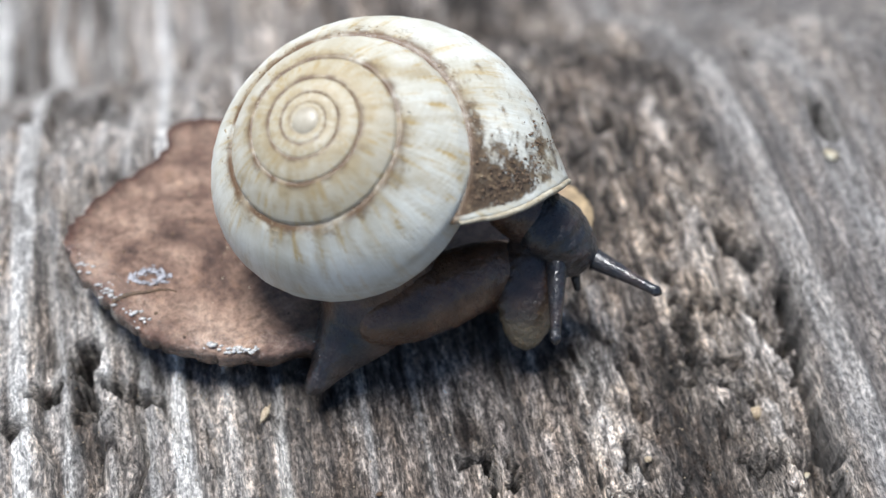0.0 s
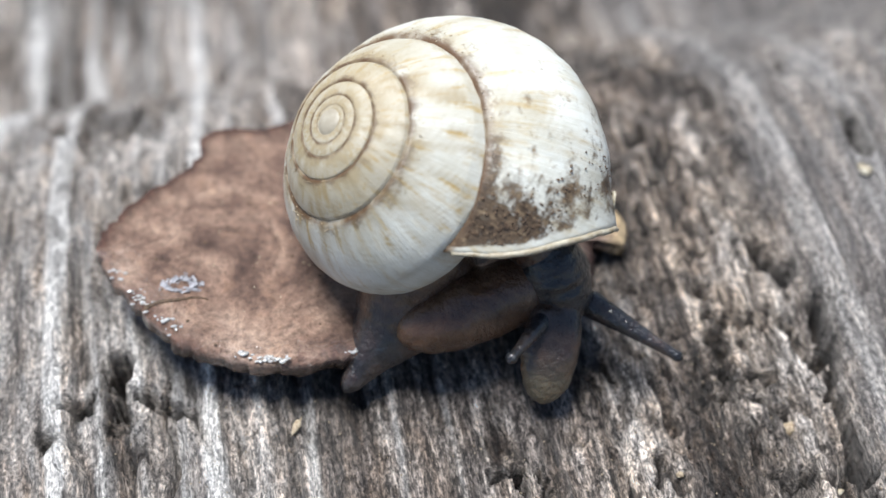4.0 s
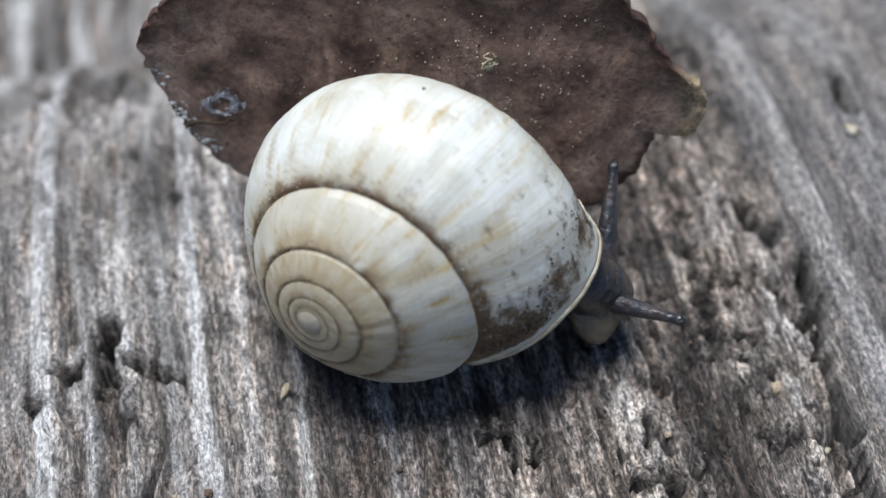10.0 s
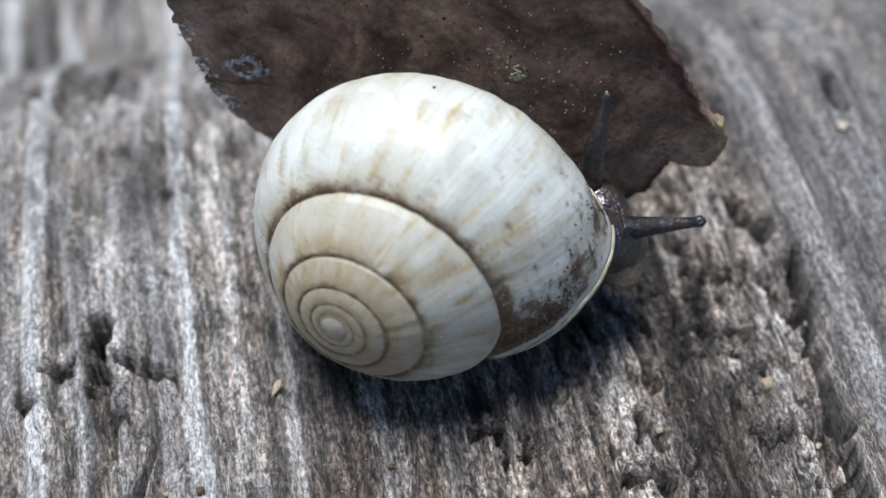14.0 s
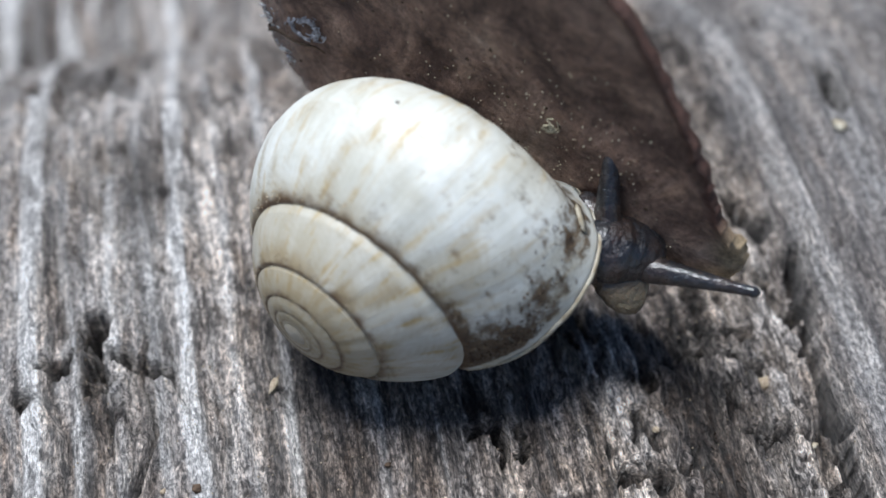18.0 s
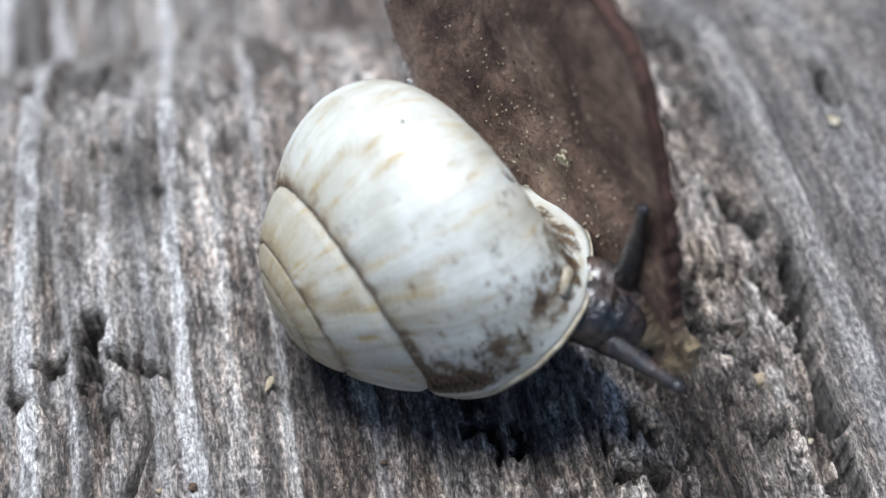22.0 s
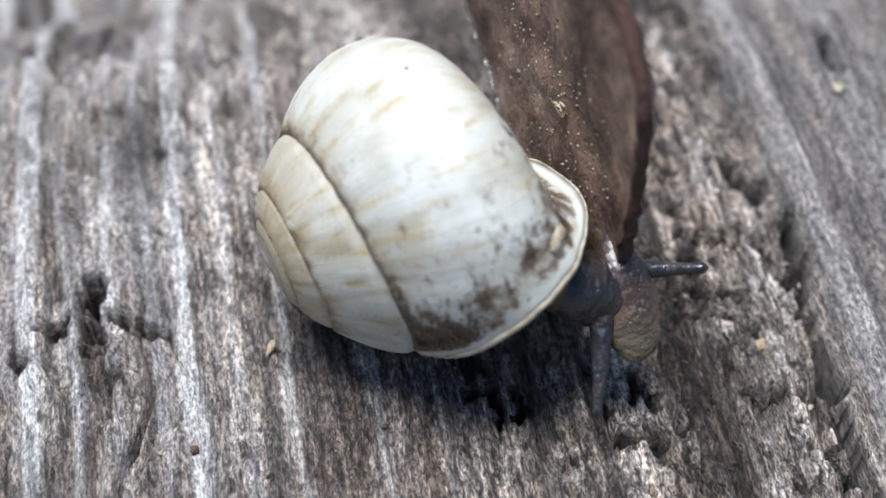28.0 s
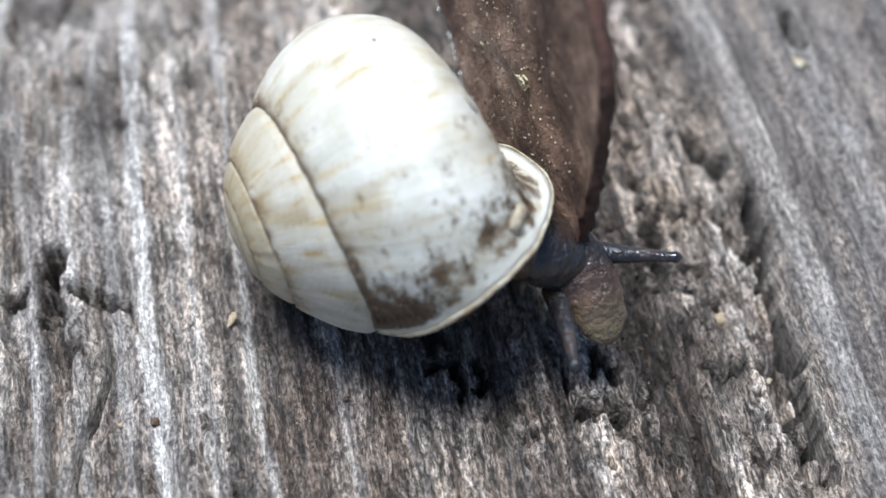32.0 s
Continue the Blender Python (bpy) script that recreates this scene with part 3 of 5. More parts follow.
    band_shade += 0.75 * np.exp(-(np.clip(gap, 0, 9) / 0.30) ** 2) * np.clip(0.6 + 0.4 * hills(T * 6, 43, 3), 0, 1) * (gap > -0.05)
    # cream base of the whorl, deepened to paint in its shaded underside
    band_shade += 0.28 * np.clip((-0.1 - np.where(PH > np.pi, PH - 2 * np.pi, PH)) / 0.9, 0, 1) * (0.6 + 0.4 * hills(T * 3, 49, 3))
    band_shade += 0.42 * np.clip((-1.6 - T) / 2.2, 0, 1) + 0.26 * np.clip((-6.0 - T) / 3, 0, 1) + 0.03 * hills(T * 34, 46, 3) * (T < -0.5) + 0.04 * sheet2(T, PH, 47, 0.05, 0.5, 2) * (T < -0.5)
    col = np.zeros((len(verts), 4), np.float32)
    col[:, 3] = 1
    col[:nt_ * np_, 0] = np.clip(line, 0, 1).ravel()
    col[:nt_ * np_, 1] = np.clip(dirt, 0, 1).ravel()
    col[:nt_ * np_, 2] = np.clip(band_shade, 0, 0.9).ravel()
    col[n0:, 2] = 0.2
    at = me.color_attributes.new("stain_shade", "FLOAT_COLOR", "POINT")
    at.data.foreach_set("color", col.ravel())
    coil = np.zeros((len(verts), 4), np.float32)
    T_all = np.concatenate([T.ravel(), np.repeat(4.0, len(verts) - nt_ * np_)])
    P_all = np.concatenate([PH.ravel(), np.tile(ph, 12)])
    coil[:, 0], coil[:, 1], coil[:, 2] = T_all, np.cos(P_all), np.sin(P_all)
    me.color_attributes.new("coil", "FLOAT_COLOR", "POINT").data.foreach_set("color", coil.ravel())
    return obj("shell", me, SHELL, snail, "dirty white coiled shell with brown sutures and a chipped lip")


shell = build_shell()
bm = bmesh.new()
bmesh.ops.create_uvsphere(bm, u_segments=40, v_segments=24, radius=1)
for v in bm.verts:
    v.co = Vector((v.co.x * 0.030, v.co.y * 0.030, v.co.z * 0.012 - 0.027)) * UNIT
obj("apex", bm, APEX, shell, "smooth worn shell apex")


# ---- the leaf ----
def leaf_outline():
    """The torn outline of the leaf, in metres from its white scar; x along it, y towards its far edge."""
    knots = [(-3.9, 3.1), (-2.8, -0.2), (-0.6, -3.7), (3.6, -6.1), (9.3, -6.3), (13.8, -5.5), (19.2, -5.9), (21.4, -3.9), (22.5, -1.1), (24.2, -1.4), (24.7, 1.0), (22.6, 3.3), (21.0, 5.6), (14.2, 12.2), (7.0, 11.2), (3.0, 11.4), (2.0, 9.1), (-2.7, 5.6)]
    pts = [Vector(k) for k in knots]
    n, out = len(pts), []
    for i in range(n):
        p0, p1, p2, p3 = pts[i - 1], pts[i], pts[(i + 1) % n], pts[(i + 2) % n]
        for k in range(16):
            s = k / 16
            c = 0.5 * ((2 * p1) + (p2 - p0) * s + (2 * p0 - 5 * p1 + 4 * p2 - p3) * s * s + (3 * p1 - p0 - 3 * p2 + p3) * s ** 3)
            g = noise.noise(Vector((c.x * 1.3, c.y * 1.3, 3))) * 0.25 + noise.noise(Vector((c.x * 4, c.y * 4, 7))) * 0.2
            out.append(c + (c - Vector((10, 1))).normalized() * g)
    return [(p.x / 1000, p.y / 1000) for p in out]


def leaf_lift(x, y):
    z = 0.0004 * noise.noise(Vector((x * 160, y * 160, 1))) + 0.0002 * noise.noise(Vector((x * 520, y * 520, 2)))
    return z + 0.5 * (y - 0.0015) ** 2 - 0.3 * (x - 0.0105) ** 2


def build_leaf(thing):
    line = leaf_outline()
    cx, cy = 0.0105, 0.0015
    rings = 40
    bm = bmesh.new()
    mark = bm.verts.layers.float_color.new("edge")
    tops, lows = [], []
    thick = 0.0005

    def vert(x, y, z, s, k):
        v = bm.verts.new((x, y, z))
        g = noise.noise(Vector((x * 700, y * 700, 4)))
        rim = min(1.0, max(0.0, (s - 0.95 + 0.02 * g) / 0.035))
        near = max(0.0, min(1.0, (-y - 0.0030 + 0.0006 * g) / 0.002)) if x < 0.016 else 0.0
        left = max(0.0, min(1.0, (0.002 - x) / 0.004))
        wet = min(1.0, max(0.0, (s - 0.86 + 0.05 * g) / 0.05)) * max(near, left * (y < 0.0035))
        tip = max(0.0, min(1.0, (x - 0.0228 + 0.0006 * g) / 0.0014))
        v[mark] = (rim * (1 - wet * 0.5) * (1 - tip), wet, tip, 1)
        return v
    n = len(line)
    for layer, low in ((tops, 0.0), (lows, thick)):
        for r in range(1, rings + 1):
            s = 1 - (1 - r / rings) ** 1.35
            row_ = []
            for k, (x, y) in enumerate(line):
                px, py = cx + (x - cx) * s, cy + (y - cy) * s
                curl = 0.00028 * max(0.0, (s - 0.93) / 0.07) * (1 + noise.noise(Vector((x * 900, y * 900, 8))))
                row_.append(vert(px, py, leaf_lift(px, py) - 0.0005 * max(0.0, (s - 0.90) / 0.1) ** 2 * (y < 0.002) * (1 + 0.5 * noise.noise(Vector((x * 1500, y * 1500, 5)))) - low * (1 + 0.4 * (s > 0.9) * noise.noise(Vector((x * 1100, y * 1100, 6)))) + curl * (low == 0), s, k))
            layer.append(row_)
    ct, cl = vert(cx, cy, leaf_lift(cx, cy), 0, 0), vert(cx, cy, leaf_lift(cx, cy) - thick, 0, 0)
    for i in range(n):
        j = (i + 1) % n
        bm.faces.new((ct, tops[0][i], tops[0][j]))
        bm.faces.new((cl, lows[0][j], lows[0][i]))
        for r in range(rings - 1):
            bm.faces.new((tops[r][i], tops[r + 1][i], tops[r + 1][j], tops[r][j]))
            bm.faces.new((lows[r][i], lows[r][j], lows[r + 1][j], lows[r + 1][i]))
        bm.faces.new((tops[-1][i], lows[-1][i], lows[-1][j], tops[-1][j]))
    bmesh.ops.recalc_face_normals(bm, faces=bm.faces)
    return obj("blade", bm, LEAF, thing)


leaf_thing = tagged(new("dry_leaf"), "stiff dry brown leaf fragment with a dark torn crumbly rim", "leaf")
build_leaf(leaf_thing)


def leaf_spot(x, y, up=0.0):
    return Vector((x, y, leaf_lift(x, y) + up))


# the grey scar, a ring of flaking skin
bm = bmesh.new()
rng = random.Random(4)
for k in range(90):
    a = rng.uniform(0, 2 * math.pi)
    r = rng.gauss(0.62, 0.13) * 0.001
    c = leaf_spot(1.3 * r * math.cos(a), 0.85 * r * math.sin(a), 0.00005)
    size, long_, lean = rng.uniform(0.05, 0.12) * 0.001, rng.uniform(1.6, 3.2), rng.gauss(0.0, 0.5)
    turn = Euler((lean, lean * 0.6, a + math.pi / 2 + rng.gauss(0, 0.35))).to_matrix()
    for q in bmesh.ops.create_icosphere(bm, subdivisions=1, radius=size)["verts"]:
        q.co = turn @ Vector((q.co.x * long_, q.co.y * rng.uniform(0.5, 1.1), q.co.z * 0.35)) + c
obj("scar", bm, SCAR, leaf_thing, "grey white flaking scar", False)

# the split that runs in from the edge
bm = bmesh.new()
pts = [(-2.1 + 3.3 * s, -1.35 + 0.35 * math.sin(s * 2.6) + 0.1 * math.sin(s * 9)) for s in (k / 16 for k in range(17))]
up_, dn_ = [], []
for k, (x, y) in enumerate(pts):
    w = 0.11 * (1 - k / 17) ** 0.7 + 0.015
    up_.append(bm.verts.new(leaf_spot(x / 1000, (y + w) / 1000, 0.00006)))
    dn_.append(bm.verts.new(leaf_spot(x / 1000, (y - w) / 1000, 0.00006)))
for k in range(16):
    bm.faces.new((dn_[k], dn_[k + 1], up_[k + 1], up_[k]))
for f_ in bmesh.ops.extrude_face_region(bm, geom=bm.faces[:])["geom"]:
    if isinstance(f_, bmesh.types.BMVert):
        f_.co.z -= 0.0002
bmesh.ops.recalc_face_normals(bm, faces=bm.faces)
obj("split", bm, SOIL, leaf_thing, "dark narrow split")


def strand(points, r, n=7):
    """A thin bent fibre."""
    bm = bmesh.new()
    loops = []
    for k, p in enumerate(points):
        loops.append([bm.verts.new(p + Vector((0, math.cos(a), math.sin(a))) * r + Vector((math.sin(a * 2) * r * 0.3, 0, 0))) for a in (2 * math.pi * i / n for i in range(n))])
    for a, b in zip(loops, loops[1:]):
        for i in range(n):
            bm.faces.new((a[i], a[(i + 1) % n], b[(i + 1) % n], b[i]))
    bmesh.ops.recalc_face_normals(bm, faces=bm.faces)
    return bm


TUFT = (13.68, 2.95)
rng = random.Random(9)
for k in range(6):
    a0 = rng.uniform(0, 6.3)
    pts = []
    for i in range(9):
        s = i / 8
        a = a0 + s * rng.choice((2.0, 3.2, 1.2))
        pts.append(leaf_spot((TUFT[0] + 0.05 * k - 0.1 + 0.42 * s * math.cos(a)) / 1000, (TUFT[1] + 0.5 * s * math.sin(a)) / 1000, 0.00008 + 0.0001 * math.sin(s * 3)))
    obj("fibre", strand(pts, 0.00005), FIBRE, leaf_thing, "pale curled plant fibre")

# crumbs and sparkling grains on the face
rng = random.Random(13)
bm = bmesh.new()
for _ in range(260):
    x, y = rng.gauss(13, 5), rng.gauss(2, 3.2)
    if abs(x - 10.5) < 11 and abs(y - 1.5) < 6:
        v = bmesh.ops.create_icosphere(bm, subdivisions=1, radius=rng.uniform(0.02, 0.06) * 0.001)["verts"]
        for q in v:
            q.co += leaf_spot(x / 1000, y / 1000, 0.00002)
obj("crumbs", bm, FIBRE, leaf_thing, "fine pale crumbs", False)
bm = bmesh.new()
for _ in range(70):
    x, y = rng.uniform(-3, 20), rng.gauss(1, 4)
    if abs(x - 10.5) < 12 and abs(y - 1.5) < 6.5:
        v = bmesh.ops.create_icosphere(bm, subdivisions=1, radius=rng.uniform(0.04, 0.13) * 0.001)["verts"]
        for q in v:
            q.co = Vector((q.co.x, q.co.y, q.co.z * 0.5)) + leaf_spot(x / 1000, y / 1000, 0.0)
obj("dark_spots", bm, SOIL, leaf_thing, "small black fungus spots", False)

# ---- grit and splinters lying on the wood ----
g_ = radians(GRAIN)


def on_wood(u, v):
    """The place on the board's surface at u across and v along the grain, in mm."""
    z = float(wood_height(np.array([[u / 1000]]), np.array([[v / 1000]]))[0][0, 0])
    return Vector((u / 1000 * math.cos(g_) - v / 1000 * math.sin(g_), u / 1000 * math.sin(g_) + v / 1000 * math.cos(g_), z))


def grain_mesh(size, squash, seed):
    rng = random.Random(seed)
    bm = bmesh.new()
    for v in bmesh.ops.create_icosphere(bm, subdivisions=2, radius=size)["verts"]:
        k = 1 + 0.55 * noise.noise(v.co / size * 1.6 + Vector((seed, 0, 0))) + 0.25 * noise.noise(v.co / size * 4 + Vector((seed, 5, 0)))
        v.co = Vector((v.co.x * squash[0], v.co.y * squash[1], v.co.z * squash[2])) * k
    return bm


for k, (u, v, size, squash, mat, name, label) in enumerate((
        (15.7, -11.2, 0.42, (1, 0.8, 0.6), SAND, "grit_grain", "pale tan grit grain lying on the wood"),
        (-9.6, -7.9, 0.38, (1.5, 0.5, 0.4), SAND, "wood_splinter", "pale yellow wood splinter on the wood"),
        (-13.9, -13.0, 0.24, (1, 1, 0.7), SOIL, "soil_crumb", "dark soil crumb on a bleached ridge"),
        (-15.6, -12.6, 0.17, (1, 0.9, 0.7), SAND, "grit_grain", "small tan grit grain on the wood"),
        (24.5, 3.2, 0.45, (1.2, 0.7, 0.5), PALE, "grit_grain", "white grit grain on the raised grain"),
        (16.9, -15.4, 0.22, (1, 0.7, 0.6), PALE, "grit_grain", "tiny white grit grain beside a hole"),
        (9.1, -13.4, 0.18, (1, 1, 0.7), SAND, "grit_grain", "tiny tan grit grain on the wood"),
        (13.2, -10.3, 0.2, (1, 0.8, 0.7), SAND, "grit_grain", "tiny tan grit grain on the wood"),
        (-4.6, -13.2, 0.16, (1, 1, 0.7), SOIL, "soil_crumb", "dark soil crumb on the wood"))):
    ob = obj(name, grain_mesh(size * 0.001, squash, k * 7 + 1), mat)
    ob.location = on_wood(u, v) + Vector((0, 0, size * squash[2] * 0.0006))
    ob.rotation_euler = (0, 0, k * 1.3)
    tagged(ob, label, name.replace("_", " "), "grit on the wood")

# the finest grit, past counting
rng = random.Random(21)
bm = bmesh.new()
us_, vs_ = [rng.uniform(-20, 19) for _ in range(700)], [rng.uniform(-17, 6) for _ in range(700)]
zs_ = wood_height(np.array(us_)[None] / 1000, np.array(vs_)[None] / 1000)[0][0]
for u, v, z in zip(us_, vs_, zs_):
    r = rng.uniform(0.025, 0.06) * 0.001
    for q in bmesh.ops.create_icosphere(bm, subdivisions=1, radius=r)["verts"]:
        q.co += Vector((u / 1000, v / 1000, float(z) + r * 0.3))
grit = obj("sand_dust", bm, SAND, None, "", False)
grit.matrix_world = pose(0, 0, 0, 0, 0, GRAIN)
tagged(grit, "fine tan sand dust scattered over the wood", "sand", kind="stuff")



# ---- the soft body, in stiff pieces ----
def tube(rings, n=28, wobble=0.0, seed=0, flat=1.0, ridge=0.0, tone=None):
    """A closed skin through rings (x, z, half width, half height); tone(s, a) gives its grey and pale shares."""
    bm = bmesh.new()
    mark = bm.verts.layers.float_color.new("tone")
    loops = []
    for k, (x, z, w, h) in enumerate(rings):
        loop = []
        for i in range(n):
            a = 2 * math.pi * i / n
            up = math.sin(a)
            y, q = math.cos(a) * w * (1 - ridge * max(0, up)), up * h * (flat if up < 0 else 1)
            p = Vector((x, y, z + q))
            g = 1 + wobble * noise.noise(p * 700 + Vector((seed, 0, 0))) + 0.5 * wobble * noise.noise(Vector((x * 2600, y * 900, q * 900 + seed)))
            v = bm.verts.new((p.x, p.y * g, z + q * g))
            grey_, pale_ = tone(k / (len(rings) - 1), a) if tone else (1.0, 0.0)
            v[mark] = (max(0, min(1, grey_ + 0.35 * noise.noise(p * 900))), max(0, min(1, pale_)), 0, 1)
            loop.append(v)
        loops.append(loop)
    for a, b in zip(loops, loops[1:]):
        for i in range(n):
            j = (i + 1) % n
            bm.faces.new((a[i], b[i], b[j], a[j]))
    for loop, x in ((loops[0], rings[0]), (loops[-1], rings[-1])):
        c = bm.verts.new((x[0], 0, x[1]))
        c[mark] = loop[0][mark]
        for i in range(n):
            bm.faces.new((c, loop[i], loop[(i + 1) % n]))
    bmesh.ops.recalc_face_normals(bm, faces=bm.faces)
    return bm


def profile(length, steps, width, height, lift):
    out = []
    for k in range(steps + 1):
        s = k / steps
        out.append((length * s, lift(s), max(width(s), 2e-5), max(height(s), 2e-5)))
    return out


MM = 0.001


def round_end(s, power=0.5):
    return max(0.0, 1 - abs(2 * s - 1) ** 2.4) ** power


def rise(s, a, b):
    s = max(0.0, min(1.0, (s - a) / (b - a)))
    return s * s * (3 - 2 * s)


def foot_wide(s):
    return (0.42 + 2.4 * rise(s, -0.05, 0.62)) * min(1, s * 22 + 0.02) ** 0.5 * max(0, 1 - max(0, (s - 0.75) / 0.25) ** 2.5) ** 0.5


def foot_high(s):
    return (0.55 + 0.9 * rise(s, 0.02, 0.3) + 2.6 * rise(s, 0.2, 0.7)) * min(1, s * 22 + 0.02) ** 0.5 * max(0, 1 - max(0, (s - 0.75) / 0.25) ** 2.2) ** 0.5


FOOT_LONG = 10.0
foot = obj("foot", tube(profile(FOOT_LONG * MM, 100, lambda s: foot_wide(s) * MM, lambda s: foot_high(s) * MM, lambda s: (0.25 + 1.3 * rise(s, 0.5, 1.0)) * MM), 72, 0.05, 3, 0.25, 0.2,
                        lambda s, a: (1 - 0.9 * rise(s, 0.24, 0.55), 0)), SKIN, snail, "wet dark grey foot with a blunt tail and brown flank")
mantle = obj("mantle", tube(profile(10.0 * MM, 60, lambda s: 1.9 * MM * round_end(s), lambda s: 2.0 * MM * round_end(s), lambda s: 0), 44, 0.06, 9, 1, 0, lambda s, a: (0.05, 0)), SKIN, snail, "brown translucent body under the shell")
mantle.data.transform(Matrix.Translation((-5.0 * MM, 0, 0)))
neck = obj("neck", tube(profile(9 * MM, 50, lambda s: (1.75 + 0.1 * (1 - s)) * MM * round_end(s, 0.45), lambda s: (1.6 + 0.1 * (1 - s)) * MM * round_end(s, 0.45), lambda s: 0), 44, 0.06, 5, 1, 0,
                        lambda s, a: (0.1 + 0.9 * rise(s, 0.5, 0.85) * (0.55 + 0.45 * math.sin(a)), 0)), SKIN, snail, "brown wrinkled neck")
neck.data.transform(Matrix.Translation((-8.2 * MM, 0, -0.3 * MM)))
head = obj("head", tube(profile(5.2 * MM, 60, lambda s: 1.75 * MM * round_end(s, 0.42), lambda s: 1.6 * MM * round_end(s, 0.42), lambda s: 0), 48, 0.1, 7), SKIN, snail)
head.data.transform(Matrix.Translation((-3.4 * MM, 0, 0)))
for side in (-1, 1):
    feeler = obj("lower_feeler", tube(profile(0.9 * MM, 12, lambda s: 0.26 * MM * (1 - 0.35 * s) * min(1, (1 - s) * 6 + 0.02) ** 0.5, lambda s: 0.26 * MM * (1 - 0.35 * s) * min(1, (1 - s) * 6 + 0.02) ** 0.5, lambda s: 0), 16, 0.06, 2), SKIN, head)
    feeler.matrix_basis = pose(1.7 * MM, 0.55 * MM * side, -0.7 * MM, 0, 25, 22 * side)
mouth_lobe = obj("mouth_lobe", tube(profile(6.5 * MM, 50, lambda s: 1.45 * MM * round_end(s, 0.6) * (0.85 + 0.3 * s), lambda s: 0.85 * MM * round_end(s, 0.6), lambda s: 0.25 * MM * math.sin(3 * s)), 36, 0.12, 4, 1, 0,
                                    lambda s, a: (0.9 - 0.5 * s, 0.9 * rise(s, 0.5, 0.92))), SKIN, snail, "brown grey fleshy mouth lobe with a paler rim")
mouth_lobe.data.transform(Matrix.Translation((-3.35 * MM, 0, 0)))

front_sole = obj("front_sole", tube(profile(7.4 * MM, 50, lambda s: (1.2 + 0.5 * s) * MM * round_end(s, 0.5), lambda s: (1.1 + 0.4 * s) * MM * round_end(s, 0.5), lambda s: 0.5 * MM * math.sin(3.1 * s)), 44, 0.06, 15, 1, 0,
                                    lambda s, a: (0.1 + 0.5 * rise(s, 0.7, 1), 0)), SKIN, snail, "lifted brown front of the foot")
front_sole.data.transform(Matrix.Translation((-6.6 * MM, 0, 0)))

def tentacle_mesh(seed):
    def w(s):
        knob = 0.10 * math.exp(-((s - 0.965) / 0.035) ** 2)
        return (0.60 * (1 - s) ** 1.25 + 0.22 + knob) * MM * (min(1, (1 - s) * 18 + 0.001)) ** 0.5 * min(1, s * 9 + 0.002) ** 0.5
    return tube(profile(6.2 * MM, 60, w, w, lambda s: 0.25 * MM * math.sin(s * 2.6)), 24, 0.03, seed)


tentacle_back = obj("tentacle", tentacle_mesh(11), SKIN, snail, "long grey eye tentacle")
tentacle_front = obj("tentacle", tentacle_mesh(12), SKIN, snail, "long grey eye tentacle")


# ---- parts of the shell ----
def lip_curve():
    ph = np.linspace(1.5, -2.3, 90)
    return shell_point(lip_at(ph), ph, 0.0, flare_at(ph) - 0.012)


def rod_along(points, radius, n=10):
    """A round rod along a curve; radius(s) for s from 0 to 1."""
    bm = bmesh.new()
    loops = []
    pts = [Vector(p) for p in points]
    for k, p in enumerate(pts):
        d = (pts[min(k + 1, len(pts) - 1)] - pts[max(k - 1, 0)]).normalized()
        a = d.orthogonal().normalized() if k == 0 else (side - d * side.dot(d)).normalized()
        side = a
        b = d.cross(a)
        r = radius(k / (len(pts) - 1))
        loops.append([bm.verts.new(p + (a * math.cos(q) + b * math.sin(q)) * r) for q in (2 * math.pi * i / n for i in range(n))])
    for a, b in zip(loops, loops[1:]):
        for i in range(n):
            bm.faces.new((a[i], a[(i + 1) % n], b[(i + 1) % n], b[i]))
    bm.faces.new(loops[0][::-1])
    bm.faces.new(loops[-1])
    bmesh.ops.recalc_face_normals(bm, faces=bm.faces)
    return bm


obj("lip", rod_along(lip_curve(), lambda s: (0.06 + 0.10 * math.sin(math.pi * min(1, s * 1.2 + 0.1)) ** 0.7 * (1 if s < 0.75 else 1 - (s - 0.75) * 3)) * MM + 0.02 * MM * noise.noise(Vector((s * 30, 1, 1)))), PALE, shell, "pale cream thickened shell lip")


def on_shell(t, ph, off=0.0):
    """A place on the shell with its outward normal and the direction of the coil."""
    p = Vector(shell_point(np.float64(t), np.float64(ph)))
    du = Vector(shell_point(np.float64(t + 0.01), np.float64(ph))) - p
    dv = Vector(shell_point(np.float64(t), np.float64(ph + 0.01))) - p
    n = du.cross(dv).normalized()
    inner = Vector(shell_point(np.float64(t), np.float64(ph), 0.3))
    if n.dot(p - inner) < 0:
        n = -n
    return p + n * off, n, du.normalized()


def lump(bm, centre, size, rng, squash=(1, 1, 1), turn=None):
    """Adds one small angular grain to bm."""
    made = bmesh.ops.create_icosphere(bm, subdivisions=1, radius=size)["verts"]
    for v in made:
        v.co *= 1 + rng.uniform(-0.3, 0.3)
        v.co = Vector((v.co.x * squash[0], v.co.y * squash[1], v.co.z * squash[2]))
        if turn:
            v.co = turn @ v.co
        v.co += centre


def crumbs(count, seed, spread_t, spread_ph, size):
    rng = random.Random(seed)
    bm = bmesh.new()
    for _ in range(count):
        ph = rng.uniform(*spread_ph)
        end = float(lip_at(np.array([ph]))[0])
        t = end - 0.06 - abs(rng.gauss(0, spread_t))
        p, n, _d = on_shell(t, ph, 0.00002)
        lump(bm, p, rng.uniform(0.35, 1.0) ** 2 * size, rng, (1, 1, 0.6))
    return bm


obj("soil_crust", crumbs(420, 5, 0.16, (0.35, 1.5), 0.00009), SOIL, shell, "dark soil crumbs stuck beside the lip", False)
